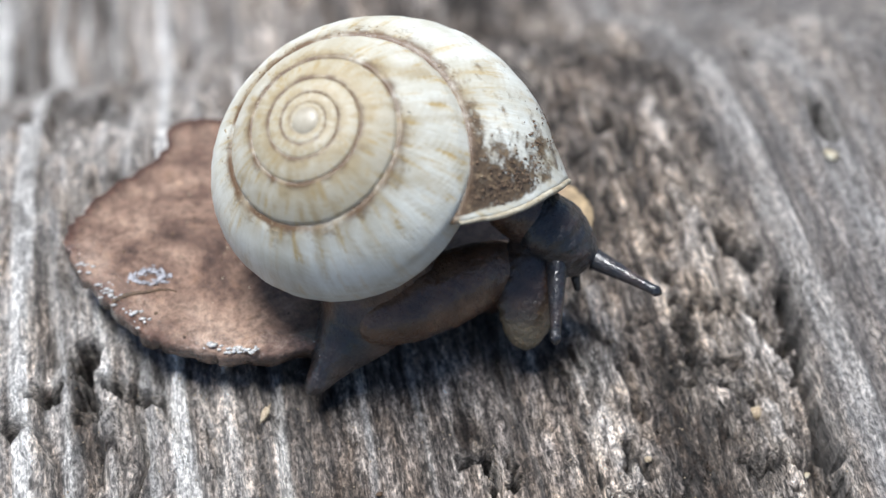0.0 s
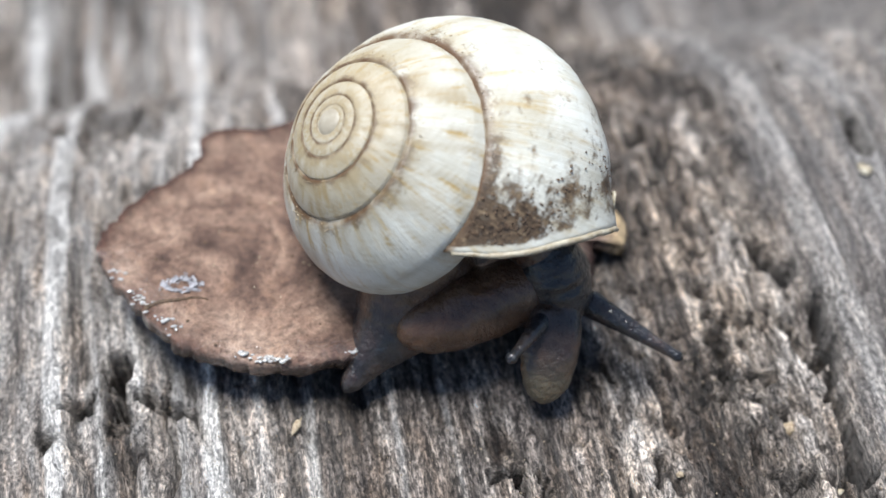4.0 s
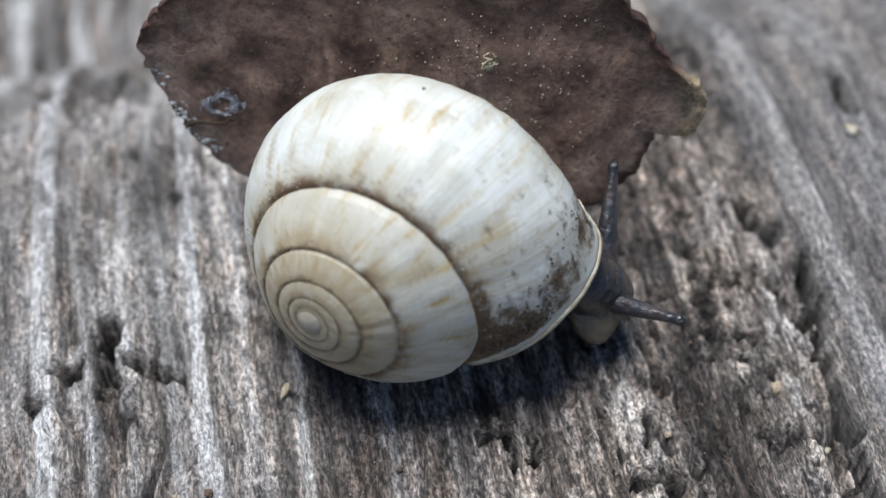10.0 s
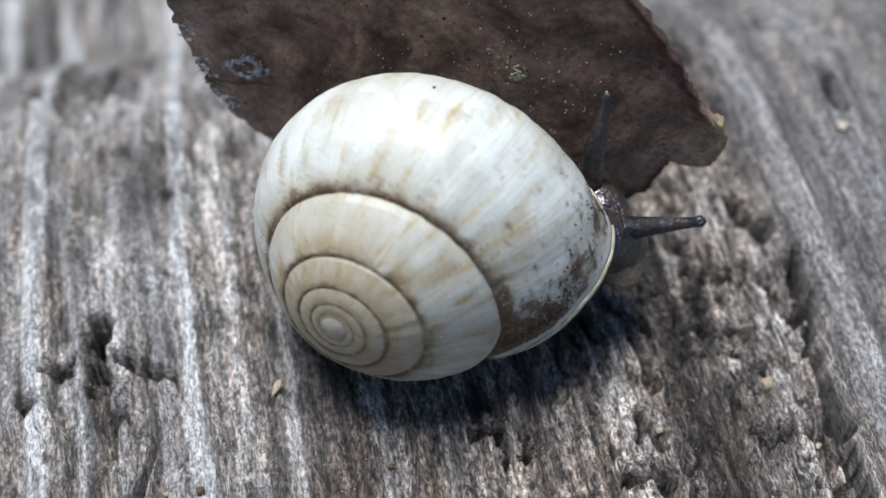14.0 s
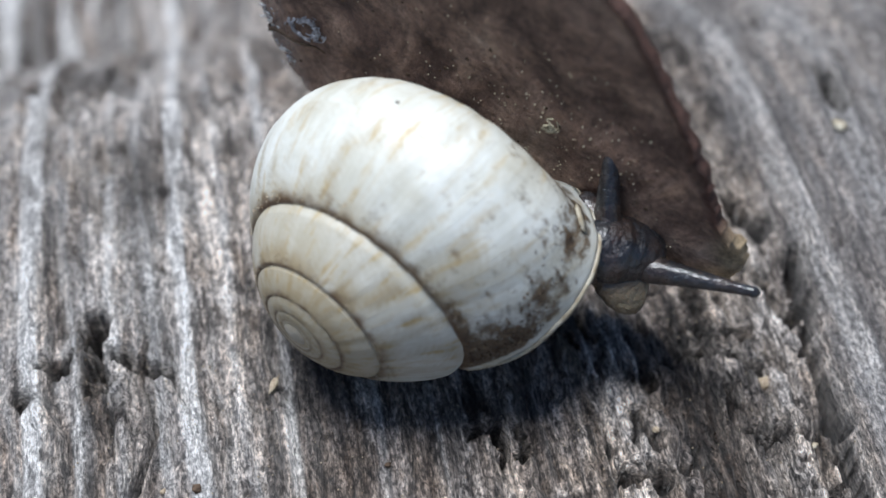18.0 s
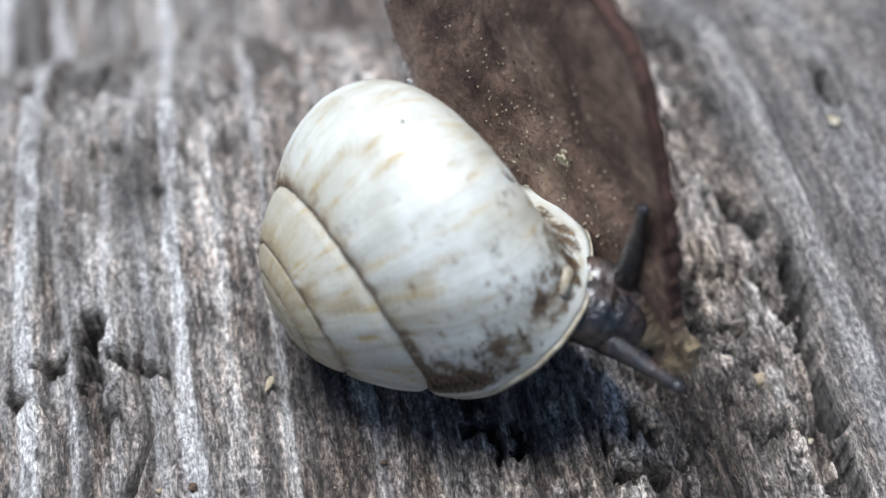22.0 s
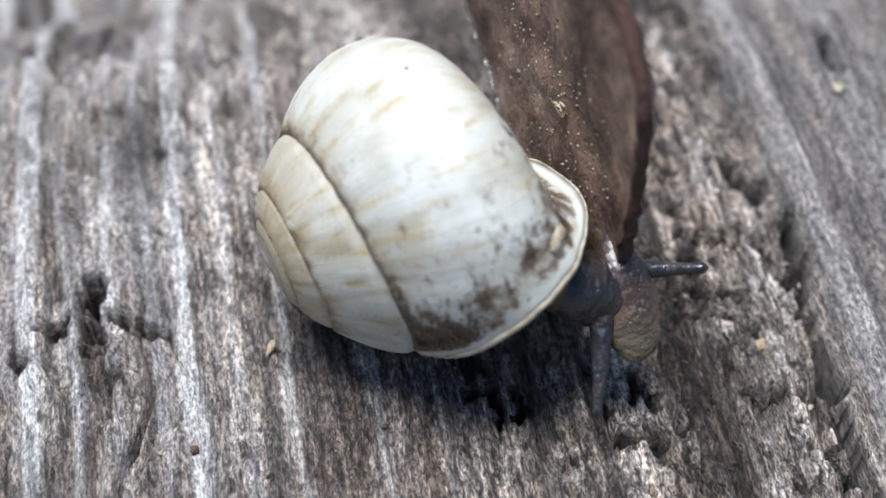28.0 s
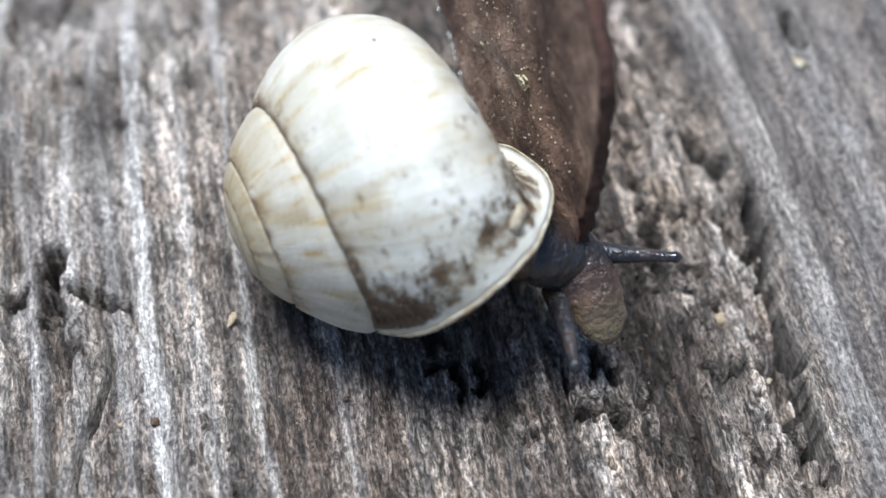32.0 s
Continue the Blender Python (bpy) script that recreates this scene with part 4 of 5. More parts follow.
obj("soil_crust", crumbs(240, 6, 0.22, (-1.5, 0.3), 0.00007), SOIL, shell, "scattered dark soil specks", False)


def suture_grit(seed):
    rng = random.Random(seed)
    bm = bmesh.new()
    for _ in range(420):
        t = rng.uniform(-12, 4.2)
        p, n, _d = on_shell(t, math.pi / 2 - rng.gauss(0.06, 0.08), 0.00001)
        lump(bm, p, rng.uniform(0.02, 0.055) * MM * (0.5 + 0.5 * min(1, (t + 10) / 10)), rng)
    return bm


obj("suture_grit", suture_grit(8), SAND, shell, "fine tan sand grains along the suture", False)

# a broken flake and a dark curled scratch near the lip
p, n, d = on_shell(3.77, -0.85, 0.00008)
bm = bmesh.new()
bmesh.ops.create_cube(bm, size=1)
bmesh.ops.bevel(bm, geom=bm.edges[:], offset=0.12, segments=2, affect="EDGES")
for v in bm.verts:
    v.co = Vector((v.co.x * 1.1 * MM + v.co.y * 0.25 * MM, v.co.y * 1.5 * MM, v.co.z * 0.12 * MM))
flake = obj("flake", bm, PALE, shell, "lifted white flake of broken shell")
z_ax, x_ax = n, (d - n * d.dot(n)).normalized()
flake.matrix_basis = Matrix.Translation(p) @ Matrix((x_ax, z_ax.cross(x_ax), z_ax)).transposed().to_4x4() @ pose(0, 0, 0, 0, 0, 18)
obj("scratch", rod_along([on_shell(2.98 + 0.12 * s + 0.03 * math.sin(s * 3), -1.02 - 0.16 * s * s, 0.00001)[0] for s in (k / 12 for k in range(13))], lambda s: 0.075 * MM * math.sin(math.pi * (0.1 + 0.85 * s)), 8), SOIL, shell, "dark curled scratch")
obj("speck", rod_along([on_shell(2.52 + 0.012 * s, -0.28 + 0.02 * s, 0.00001)[0] for s in (k / 4 for k in range(5))], lambda s: 0.09 * MM * math.sin(math.pi * (0.15 + 0.7 * s)), 8), SOIL, shell, "small dark speck")


# whitish slime beads along the leaf's wet edge, glints put into their colour
edge_ = [(x, y) for x, y in leaf_outline() if y < 0.002 and x < 0.013]
rng = random.Random(31)
bm = bmesh.new()
for _ in range(190):
    x, y = rng.choice(edge_)
    f0 = rng.uniform(0.945, 0.995)
    px, py = 0.0105 + (x - 0.0105) * f0 + rng.gauss(0, 0.0001), 0.0015 + (y - 0.0015) * f0
    if noise.noise(Vector((x * 420, y * 420, 9))) > -0.12:
        lump(bm, leaf_spot(px, py, -0.00008 + rng.uniform(0, 0.00006)), rng.uniform(0.05, 0.15) * MM, rng, (rng.uniform(0.8, 2.0), 1, 0.6))
obj("slime", bm, SLIME, leaf_thing, "whitish slime beads with painted glints along the edge")


def motions():
    walk(shell, [
        (0, pose(-0.00560, -0.00302, 0.01579, 21.53, -18.40, -7.35)),
        (0.5, pose(-0.00536, -0.00307, 0.01571, 20.95, -18.18, -7.03)),
        (1, pose(-0.00484, -0.00278, 0.01586, 20.64, -18.13, -7.31)),
        (1.5, pose(-0.00354, -0.00258, 0.01599, 20.26, -18.03, -7.25)),
        (2, pose(-0.00531, -0.00284, 0.01574, 20.00, -18.01, -7.16)),
        (2.5, pose(-0.00569, -0.00225, 0.01494, 20.99, -22.03, -14.09)),
        (3, pose(-0.00637, -0.00147, 0.01421, 22.54, -25.99, -20.87)),
        (3.5, pose(-0.00642, -0.00119, 0.01453, 29.19, -27.31, -30.32)),
        (5.5, pose(-0.00593, -0.00025, 0.01348, 40.20, -18.58, -50.03)),
        (6, pose(-0.00570, -0.00073, 0.01354, 41.27, -15.74, -50.75)),
        (6.5, pose(-0.00507, -0.00166, 0.01345, 43.19, -11.95, -49.67)),
        (7, pose(-0.00513, -0.00365, 0.01270, 49.38, -7.81, -46.18)),
        (7.5, pose(-0.00463, -0.00612, 0.01140, 59.07, -5.29, -39.07)),
        (8, pose(-0.00605, -0.01054, 0.00823, 73.37, -4.20, -33.55)),
        (8.5, pose(-0.00626, -0.01069, 0.00779, 78.36, -4.07, -33.18)),
        (9, pose(-0.00650, -0.01076, 0.00762, 80.40, -4.95, -33.19)),
        (9.5, pose(-0.00677, -0.01060, 0.00767, 80.01, -7.81, -32.30)),
        (10, pose(-0.00649, -0.01059, 0.00782, 78.61, -9.48, -29.69)),
        (10.5, pose(-0.00554, -0.01073, 0.00798, 76.88, -10.20, -25.73)),
        (11, pose(-0.00472, -0.01086, 0.00803, 76.17, -8.76, -24.78)),
        (11.5, pose(-0.00480, -0.01088, 0.00796, 76.96, -8.80, -25.64)),
        (12, pose(-0.00479, -0.01083, 0.00794, 77.16, -8.75, -25.74)),
        (12.5, pose(-0.00482, -0.01091, 0.00790, 77.66, -8.65, -25.43)),
        (13, pose(-0.00485, -0.01095, 0.00781, 78.63, -8.56, -25.43)),
        (13.5, pose(-0.00490, -0.01110, 0.00774, 79.36, -8.81, -24.92)),
        (14, pose(-0.00492, -0.01104, 0.00771, 79.70, -8.72, -25.61)),
        (14.5, pose(-0.00509, -0.01098, 0.00762, 80.70, -8.97, -27.58)),
        (16.5, pose(-0.00584, -0.01077, 0.00706, 86.48, -10.12, -35.58)),
        (17, pose(-0.00599, -0.01075, 0.00690, 88.00, -10.03, -36.89)),
        (17.5, pose(-0.00641, -0.01079, 0.00662, 90.85, -12.20, -38.04)),
        (18, pose(-0.00682, -0.01062, 0.00645, 92.58, -13.39, -40.94)),
        (18.5, pose(-0.00688, -0.01041, 0.00636, 93.28, -12.04, -44.72)),
        (19, pose(-0.00684, -0.01022, 0.00630, 93.59, -9.98, -47.61)),
        (19.5, pose(-0.00700, -0.00996, 0.00614, 94.97, -9.45, -51.32)),
        (20, pose(-0.00711, -0.00973, 0.00605, 95.79, -9.44, -53.99)),
        (20.5, pose(-0.00723, -0.00958, 0.00596, 96.74, -9.86, -56.05)),
        (21, pose(-0.00741, -0.00918, 0.00587, 97.57, -9.92, -59.73)),
        (21.5, pose(-0.00772, -0.00892, 0.00570, 99.23, -10.86, -63.10)),
        (22, pose(-0.00776, -0.00886, 0.00570, 99.28, -11.47, -64.26)),
        (22.5, pose(-0.00781, -0.00864, 0.00565, 99.82, -12.26, -64.96)),
        (23, pose(-0.00788, -0.00855, 0.00572, 99.29, -13.29, -65.73)),
        (23.5, pose(-0.00785, -0.00848, 0.00571, 99.35, -12.65, -66.62)),
        (24, pose(-0.00784, -0.00848, 0.00574, 99.04, -12.97, -66.58)),
        (24.5, pose(-0.00795, -0.00837, 0.00568, 99.70, -14.37, -66.67)),
        (25, pose(-0.00786, -0.00825, 0.00575, 99.13, -14.78, -66.82)),
        (25.5, pose(-0.00785, -0.00827, 0.00582, 98.52, -14.91, -67.00)),
        (27.5, pose(-0.00804, -0.00811, 0.00609, 95.98, -14.45, -66.38)),
        (28, pose(-0.00824, -0.00828, 0.00620, 95.18, -16.70, -67.24)),
        (28.5, pose(-0.00802, -0.00827, 0.00623, 95.19, -19.04, -70.07)),
        (29, pose(-0.00807, -0.00828, 0.00620, 95.56, -20.58, -71.36)),
        (32, pose(-0.00807, -0.00828, 0.00620, 95.56, -20.58, -71.36)),
    ])
    walk(leaf_thing, [
        (0, pose(-0.01430, -0.00260, 0.00300, -5.50, 4.20, 15.50)),
        (3, pose(-0.01435, -0.00264, 0.00304, -5.50, 4.20, 14.70)),
        (3.5, pose(-0.01425, -0.00264, 0.00330, -5.60, 4.80, 15.20)),
        (5.5, pose(-0.01430, -0.00230, 0.00360, -4.00, 6.00, 14.50)),
        (6, pose(-0.01428, -0.00047, 0.00380, 3.72, 7.98, 11.22)),
        (6.5, pose(-0.01412, 0.00110, 0.00470, 22.00, 2.60, 9.30)),
        (7, pose(-0.01392, 0.00253, 0.00561, 42.00, -2.40, 7.60)),
        (7.5, pose(-0.01365, 0.00285, 0.00563, 56.50, -5.20, 7.80)),
        (8, pose(-0.01334, 0.00304, 0.00566, 67.82, -7.46, 7.99)),
        (9, pose(-0.01221, 0.00310, 0.00711, 75.81, -3.21, 2.95)),
        (10, pose(-0.01137, 0.00303, 0.00842, 75.00, -1.40, -3.29)),
        (12, pose(-0.01040, 0.00325, 0.00931, 78.21, 3.26, -5.54)),
        (14, pose(-0.00961, 0.00405, 0.00985, 83.66, 4.96, -9.66)),
        (18, pose(-0.00640, 0.00500, 0.01148, 86.71, 9.30, -31.05)),
        (19, pose(-0.00551, 0.00545, 0.01150, 85.06, 9.52, -36.79)),
        (20, pose(-0.00449, 0.00602, 0.01152, 84.35, 9.45, -44.00)),
        (21, pose(-0.00303, 0.00675, 0.01216, 84.82, 10.69, -51.49)),
        (22, pose(-0.00130, 0.00745, 0.01279, 84.64, 14.86, -57.46)),
        (23, pose(-0.00030, 0.00795, 0.01358, 84.38, 18.14, -61.89)),
        (24, pose(0.00045, 0.00850, 0.01400, 82.61, 20.68, -66.36)),
        (25.5, pose(0.00130, 0.01033, 0.01309, 78.80, 27.84, -70.20)),
        (28, pose(0.00168, 0.00986, 0.01656, 86.10, 38.07, -68.70)),
        (32, pose(0.00168, 0.00986, 0.01656, 86.10, 38.07, -68.70)),
    ])
    walk(tentacle_back, [
        (0, pose(0.00698, -0.00145, 0.00480, 33.13, -1.53, -35.43)),
        (1, pose(0.00766, -0.00078, 0.00409, 42.89, -31.13, -45.51)),
        (2, pose(0.00784, -0.00053, 0.00523, 36.03, 3.18, -10.33)),
        (3, pose(0.00715, -0.00239, 0.00565, 32.02, 13.46, -25.97)),
        (3.5, pose(0.00683, -0.00295, 0.00446, 32.93, 16.34, -27.49)),
        (5.5, pose(0.00528, -0.00536, 0.00308, 34.44, -7.79, -37.57)),
        (6, pose(0.00581, -0.00640, 0.00344, 37.64, 5.80, -12.44)),
        (7, pose(0.00631, -0.00726, 0.00261, 43.56, -28.27, -10.17)),
        (7.5, pose(0.00719, -0.00610, 0.00273, 53.66, -42.73, -22.27)),
        (8, pose(0.00704, -0.00719, 0.00240, 45.29, -46.10, 7.03)),
        (9, pose(0.00722, -0.00582, 0.00226, 54.19, -63.71, 8.49)),
        (10, pose(0.00819, -0.00445, 0.00326, 4.01, -40.36, 83.33)),
        (11, pose(0.00862, -0.00157, 0.00254, 77.17, -58.02, -38.45)),
        (12, pose(0.00881, -0.00247, 0.00280, 30.43, -68.55, 46.43)),
        (13, pose(0.00791, -0.00160, 0.00645, -132.57, -87.53, -135.22)),
        (14, pose(0.00775, -0.00138, 0.00663, 19.97, -76.92, 64.01)),
        (14.5, pose(0.00769, -0.00118, 0.00645, 158.16, -80.51, -73.73)),
        (16.5, pose(0.00814, -0.00513, 0.00807, 36.04, -32.83, 18.74)),
        (17, pose(0.00812, -0.00563, 0.00776, 32.62, -41.15, 30.23)),
        (18, pose(0.00844, -0.00563, 0.00795, 0.73, -54.09, 88.08)),
        (19, pose(0.00980, -0.00697, 0.00832, 78.62, -84.39, 3.44)),
        (20, pose(0.00763, -0.00872, 0.00830, 46.86, -39.72, -9.53)),
        (21, pose(0.00905, -0.00850, 0.00845, 101.92, -71.07, -39.69)),
        (22, pose(0.00918, -0.00907, 0.00848, 66.12, -86.94, 19.10)),
        (23, pose(0.00826, -0.00843, 0.00866, 103.86, -78.12, -30.44)),
        (24, pose(0.00744, -0.00885, 0.00817, 51.43, -45.64, -14.03)),
        (25, pose(0.00720, -0.00884, 0.00869, 57.30, -57.31, -6.44)),
        (25.5, pose(0.00714, -0.00826, 0.00843, 54.37, -56.79, -4.14)),
        (27.5, pose(0.00710, -0.00813, 0.00650, 34.83, -11.52, 9.72)),
        (28, pose(0.00737, -0.00827, 0.00569, 35.42, -4.66, -0.68)),
        (29, pose(0.00806, -0.00828, 0.00529, 34.57, -3.71, -5.98)),
        (32, pose(0.00806, -0.00828, 0.00529, 34.57, -3.71, -5.98)),
    ])
    walk(tentacle_front, [
        (0, pose(0.00683, -0.00152, 0.00598, -0.65, 22.77, -92.24)),
        (1, pose(0.00704, -0.00199, 0.00502, 27.74, -3.39, -48.91)),
        (2, pose(0.00688, -0.00034, 0.00513, 22.93, -5.37, -58.47)),
        (3, pose(0.00584, -0.00250, 0.00522, -1.36, -3.00, -92.09)),
        (3.5, pose(0.00586, -0.00291, 0.00428, -19.05, -2.20, -114.56)),
        (5.5, pose(0.00369, -0.00509, 0.00271, -47.53, -41.62, -109.11)),
        (6, pose(0.00468, -0.00580, 0.00400, -17.51, 6.65, -114.90)),
        (7, pose(0.00557, -0.00662, 0.00383, 14.23, 0.63, -71.02)),
        (7.5, pose(0.00592, -0.00716, 0.00406, 29.09, 8.90, -40.64)),
        (8, pose(0.00699, -0.00679, 0.00314, 11.71, -9.56, -76.22)),
        (9, pose(0.00686, -0.00611, 0.00273, 10.85, -14.41, -78.37)),
        (10, pose(0.00728, -0.00490, 0.00261, 38.95, -22.25, -35.34)),
        (11, pose(0.00855, -0.00345, 0.00265, 33.84, -22.13, -51.02)),
        (12, pose(0.00870, -0.00292, 0.00276, 36.82, -28.03, -53.61)),
        (13, pose(0.00861, -0.00319, 0.00493, 50.75, -41.04, -22.29)),
        (14, pose(0.00872, -0.00284, 0.00501, 47.54, -35.99, -26.05)),
        (14.5, pose(0.00875, -0.00292, 0.00492, 46.96, -34.86, -31.88)),
        (16.5, pose(0.01029, -0.00604, 0.00623, 21.07, -6.71, -62.52)),
        (17, pose(0.01040, -0.00670, 0.00677, 24.80, 12.57, -48.09)),
        (18, pose(0.00982, -0.00660, 0.00708, 35.99, -4.62, -19.13)),
        (19, pose(0.00960, -0.00865, 0.00689, 35.76, -14.82, -35.35)),
        (20, pose(0.00850, -0.01020, 0.00668, 30.98, -11.93, -47.01)),
        (21, pose(0.00894, -0.01066, 0.00658, 27.07, -16.42, -59.00)),
        (22, pose(0.00779, -0.01055, 0.00695, 32.56, -20.74, -52.45)),
        (23, pose(0.00736, -0.01007, 0.00711, 28.86, -18.17, -56.78)),
        (24, pose(0.00805, -0.01011, 0.00677, 1.74, -3.05, -89.22)),
        (25, pose(0.00724, -0.01008, 0.00791, 25.37, 10.71, -48.00)),
        (25.5, pose(0.00743, -0.01025, 0.00648, 34.54, -25.75, -49.59)),
        (27.5, pose(0.00844, -0.00889, 0.00520, -2.59, -14.56, -93.65)),
        (28, pose(0.00843, -0.00937, 0.00589, -1.96, 31.56, -94.35)),
        (29, pose(0.00808, -0.00923, 0.00399, 8.76, -13.63, -84.76)),
        (32, pose(0.00808, -0.00923, 0.00399, 8.76, -13.63, -84.76)),
    ])
    walk(head, [
        (0, pose(0.00724, -0.00217, 0.00550, -0.00, 34.87, -29.89)),
        (1, pose(0.00777, -0.00210, 0.00550, -0.00, 35.33, -31.30)),
        (2, pose(0.00784, -0.00089, 0.00550, 0.00, 34.34, -17.27)),
        (3, pose(0.00707, -0.00339, 0.00550, 0.00, 32.32, -40.36)),
        (3.5, pose(0.00615, -0.00302, 0.00500, 0.00, 50.19, -44.46)),
        (5.5, pose(0.00473, -0.00618, 0.00400, 0.00, 42.99, -78.70)),
        (6, pose(0.00485, -0.00643, 0.00400, 0.00, 42.78, -78.86)),
        (7, pose(0.00661, -0.00741, 0.00400, -0.00, 38.14, -67.05)),
        (7.5, pose(0.00744, -0.00729, 0.00400, 0.00, 39.52, -60.05)),
        (8, pose(0.00733, -0.00777, 0.00360, 0.00, 38.60, -27.66)),
        (9, pose(0.00700, -0.00707, 0.00340, 0.00, 44.60, -18.44)),
        (10, pose(0.00803, -0.00506, 0.00340, 0.00, 40.20, -1.94)),
        (11, pose(0.00870, -0.00413, 0.00340, 0.00, 42.01, 3.57)),
        (12, pose(0.00907, -0.00406, 0.00340, -0.00, 40.52, 4.98)),
        (13, pose(0.00881, -0.00388, 0.00500, -0.00, 30.78, 7.51)),
        (14, pose(0.00910, -0.00361, 0.00500, 0.00, 29.60, 10.63)),
        (14.5, pose(0.00912, -0.00363, 0.00500, 0.00, 30.11, 12.44)),
        (16.5, pose(0.00983, -0.00594, 0.00680, 0.00, 17.42, -0.57)),
        (17, pose(0.00958, -0.00591, 0.00710, -0.00, 15.98, 1.29)),
        (18, pose(0.00967, -0.00592, 0.00730, 0.00, 16.31, 4.32)),
        (19, pose(0.00963, -0.00809, 0.00770, 0.00, 12.44, -6.56)),
        (20, pose(0.00912, -0.00959, 0.00760, 0.00, 14.10, -14.47)),
        (21, pose(0.00868, -0.00998, 0.00770, 0.00, 14.66, -14.68)),
        (22, pose(0.00869, -0.01026, 0.00780, 0.00, 14.56, -13.14)),
        (23, pose(0.00832, -0.00999, 0.00780, -0.00, 16.15, -12.76)),
        (24, pose(0.00812, -0.01009, 0.00730, -0.00, 20.39, -13.27)),
        (25, pose(0.00797, -0.01003, 0.00790, 0.00, 16.82, -15.57)),
        (25.5, pose(0.00766, -0.00958, 0.00760, 0.00, 20.47, -11.86)),
        (27.5, pose(0.00804, -0.00937, 0.00620, 0.00, 28.62, -10.99)),
        (28, pose(0.00810, -0.00940, 0.00550, 0.00, 33.10, -9.11)),
        (29, pose(0.00828, -0.00883, 0.00550, 0.00, 34.67, -0.40)),
        (32, pose(0.00828, -0.00883, 0.00550, 0.00, 34.67, -0.40)),
    ])
    walk(mouth_lobe, [
        (0, pose(0.00522, -0.00403, 0.00402, 0.76, 37.94, -89.74)),
        (1, pose(0.00733, -0.00436, 0.00379, 0.37, 37.14, -90.26)),
        (2, pose(0.00694, -0.00203, 0.00465, 2.18, 36.47, -86.40)),
        (3, pose(0.00635, -0.00498, 0.00434, -2.84, 35.83, -96.11)),
        (3.5, pose(0.00502, -0.00550, 0.00307, -5.80, 37.51, -100.50)),
        (5.5, pose(0.00474, -0.00691, 0.00341, -2.17, 38.69, -93.81)),
        (6, pose(0.00444, -0.00672, 0.00377, 5.76, 38.15, -78.69)),
        (7, pose(0.00604, -0.00712, 0.00423, -0.13, 38.21, -90.22)),
        (7.5, pose(0.00675, -0.00681, 0.00438, 5.18, 37.63, -79.84)),
        (8, pose(0.00622, -0.00686, 0.00430, 10.17, 35.86, -69.33)),
        (9, pose(0.00628, -0.00627, 0.00400, 7.04, 36.31, -75.72)),
        (10, pose(0.00748, -0.00489, 0.00353, 5.44, 36.50, -79.10)),
        (11, pose(0.00810, -0.00352, 0.00385, 14.07, 33.29, -61.01)),
        (12, pose(0.00777, -0.00337, 0.00391, 17.06, 31.28, -54.38)),
        (13, pose(0.00763, -0.00292, 0.00571, 22.96, 25.09, -38.77)),
        (14, pose(0.00888, -0.00321, 0.00530, 11.59, 34.48, -66.86)),
        (14.5, pose(0.00889, -0.00323, 0.00530, 11.62, 34.44, -66.81)),
        (16.5, pose(0.00896, -0.00567, 0.00700, 10.70, 34.89, -68.74)),
        (17, pose(0.00874, -0.00593, 0.00708, 13.55, 33.50, -62.62)),
        (18, pose(0.00869, -0.00604, 0.00720, 13.67, 33.39, -62.47)),
        (19, pose(0.00923, -0.00776, 0.00794, 13.21, 33.75, -63.43)),
        (20, pose(0.00986, -0.00870, 0.00828, 23.20, 24.75, -38.62)),
        (21, pose(0.00999, -0.00938, 0.00817, 25.14, 21.68, -32.58)),
        (22, pose(0.00898, -0.00974, 0.00819, 25.52, 20.24, -30.69)),
        (23, pose(0.00800, -0.00930, 0.00832, 24.08, 23.25, -35.44)),
        (24, pose(0.00871, -0.00940, 0.00782, 18.36, 30.11, -52.24)),
        (25, pose(0.00815, -0.00984, 0.00805, 27.78, 14.89, -21.78)),
        (25.5, pose(0.00820, -0.00905, 0.00797, 23.51, 21.25, -33.42)),
        (27.5, pose(0.00854, -0.00925, 0.00629, 25.63, 17.03, -26.27)),
        (28, pose(0.00949, -0.00960, 0.00538, 8.10, 34.14, -73.92)),
        (29, pose(0.00963, -0.00992, 0.00484, 13.31, 30.91, -65.85)),
        (32, pose(0.00963, -0.00992, 0.00484, 13.31, 30.91, -65.85)),
    ])
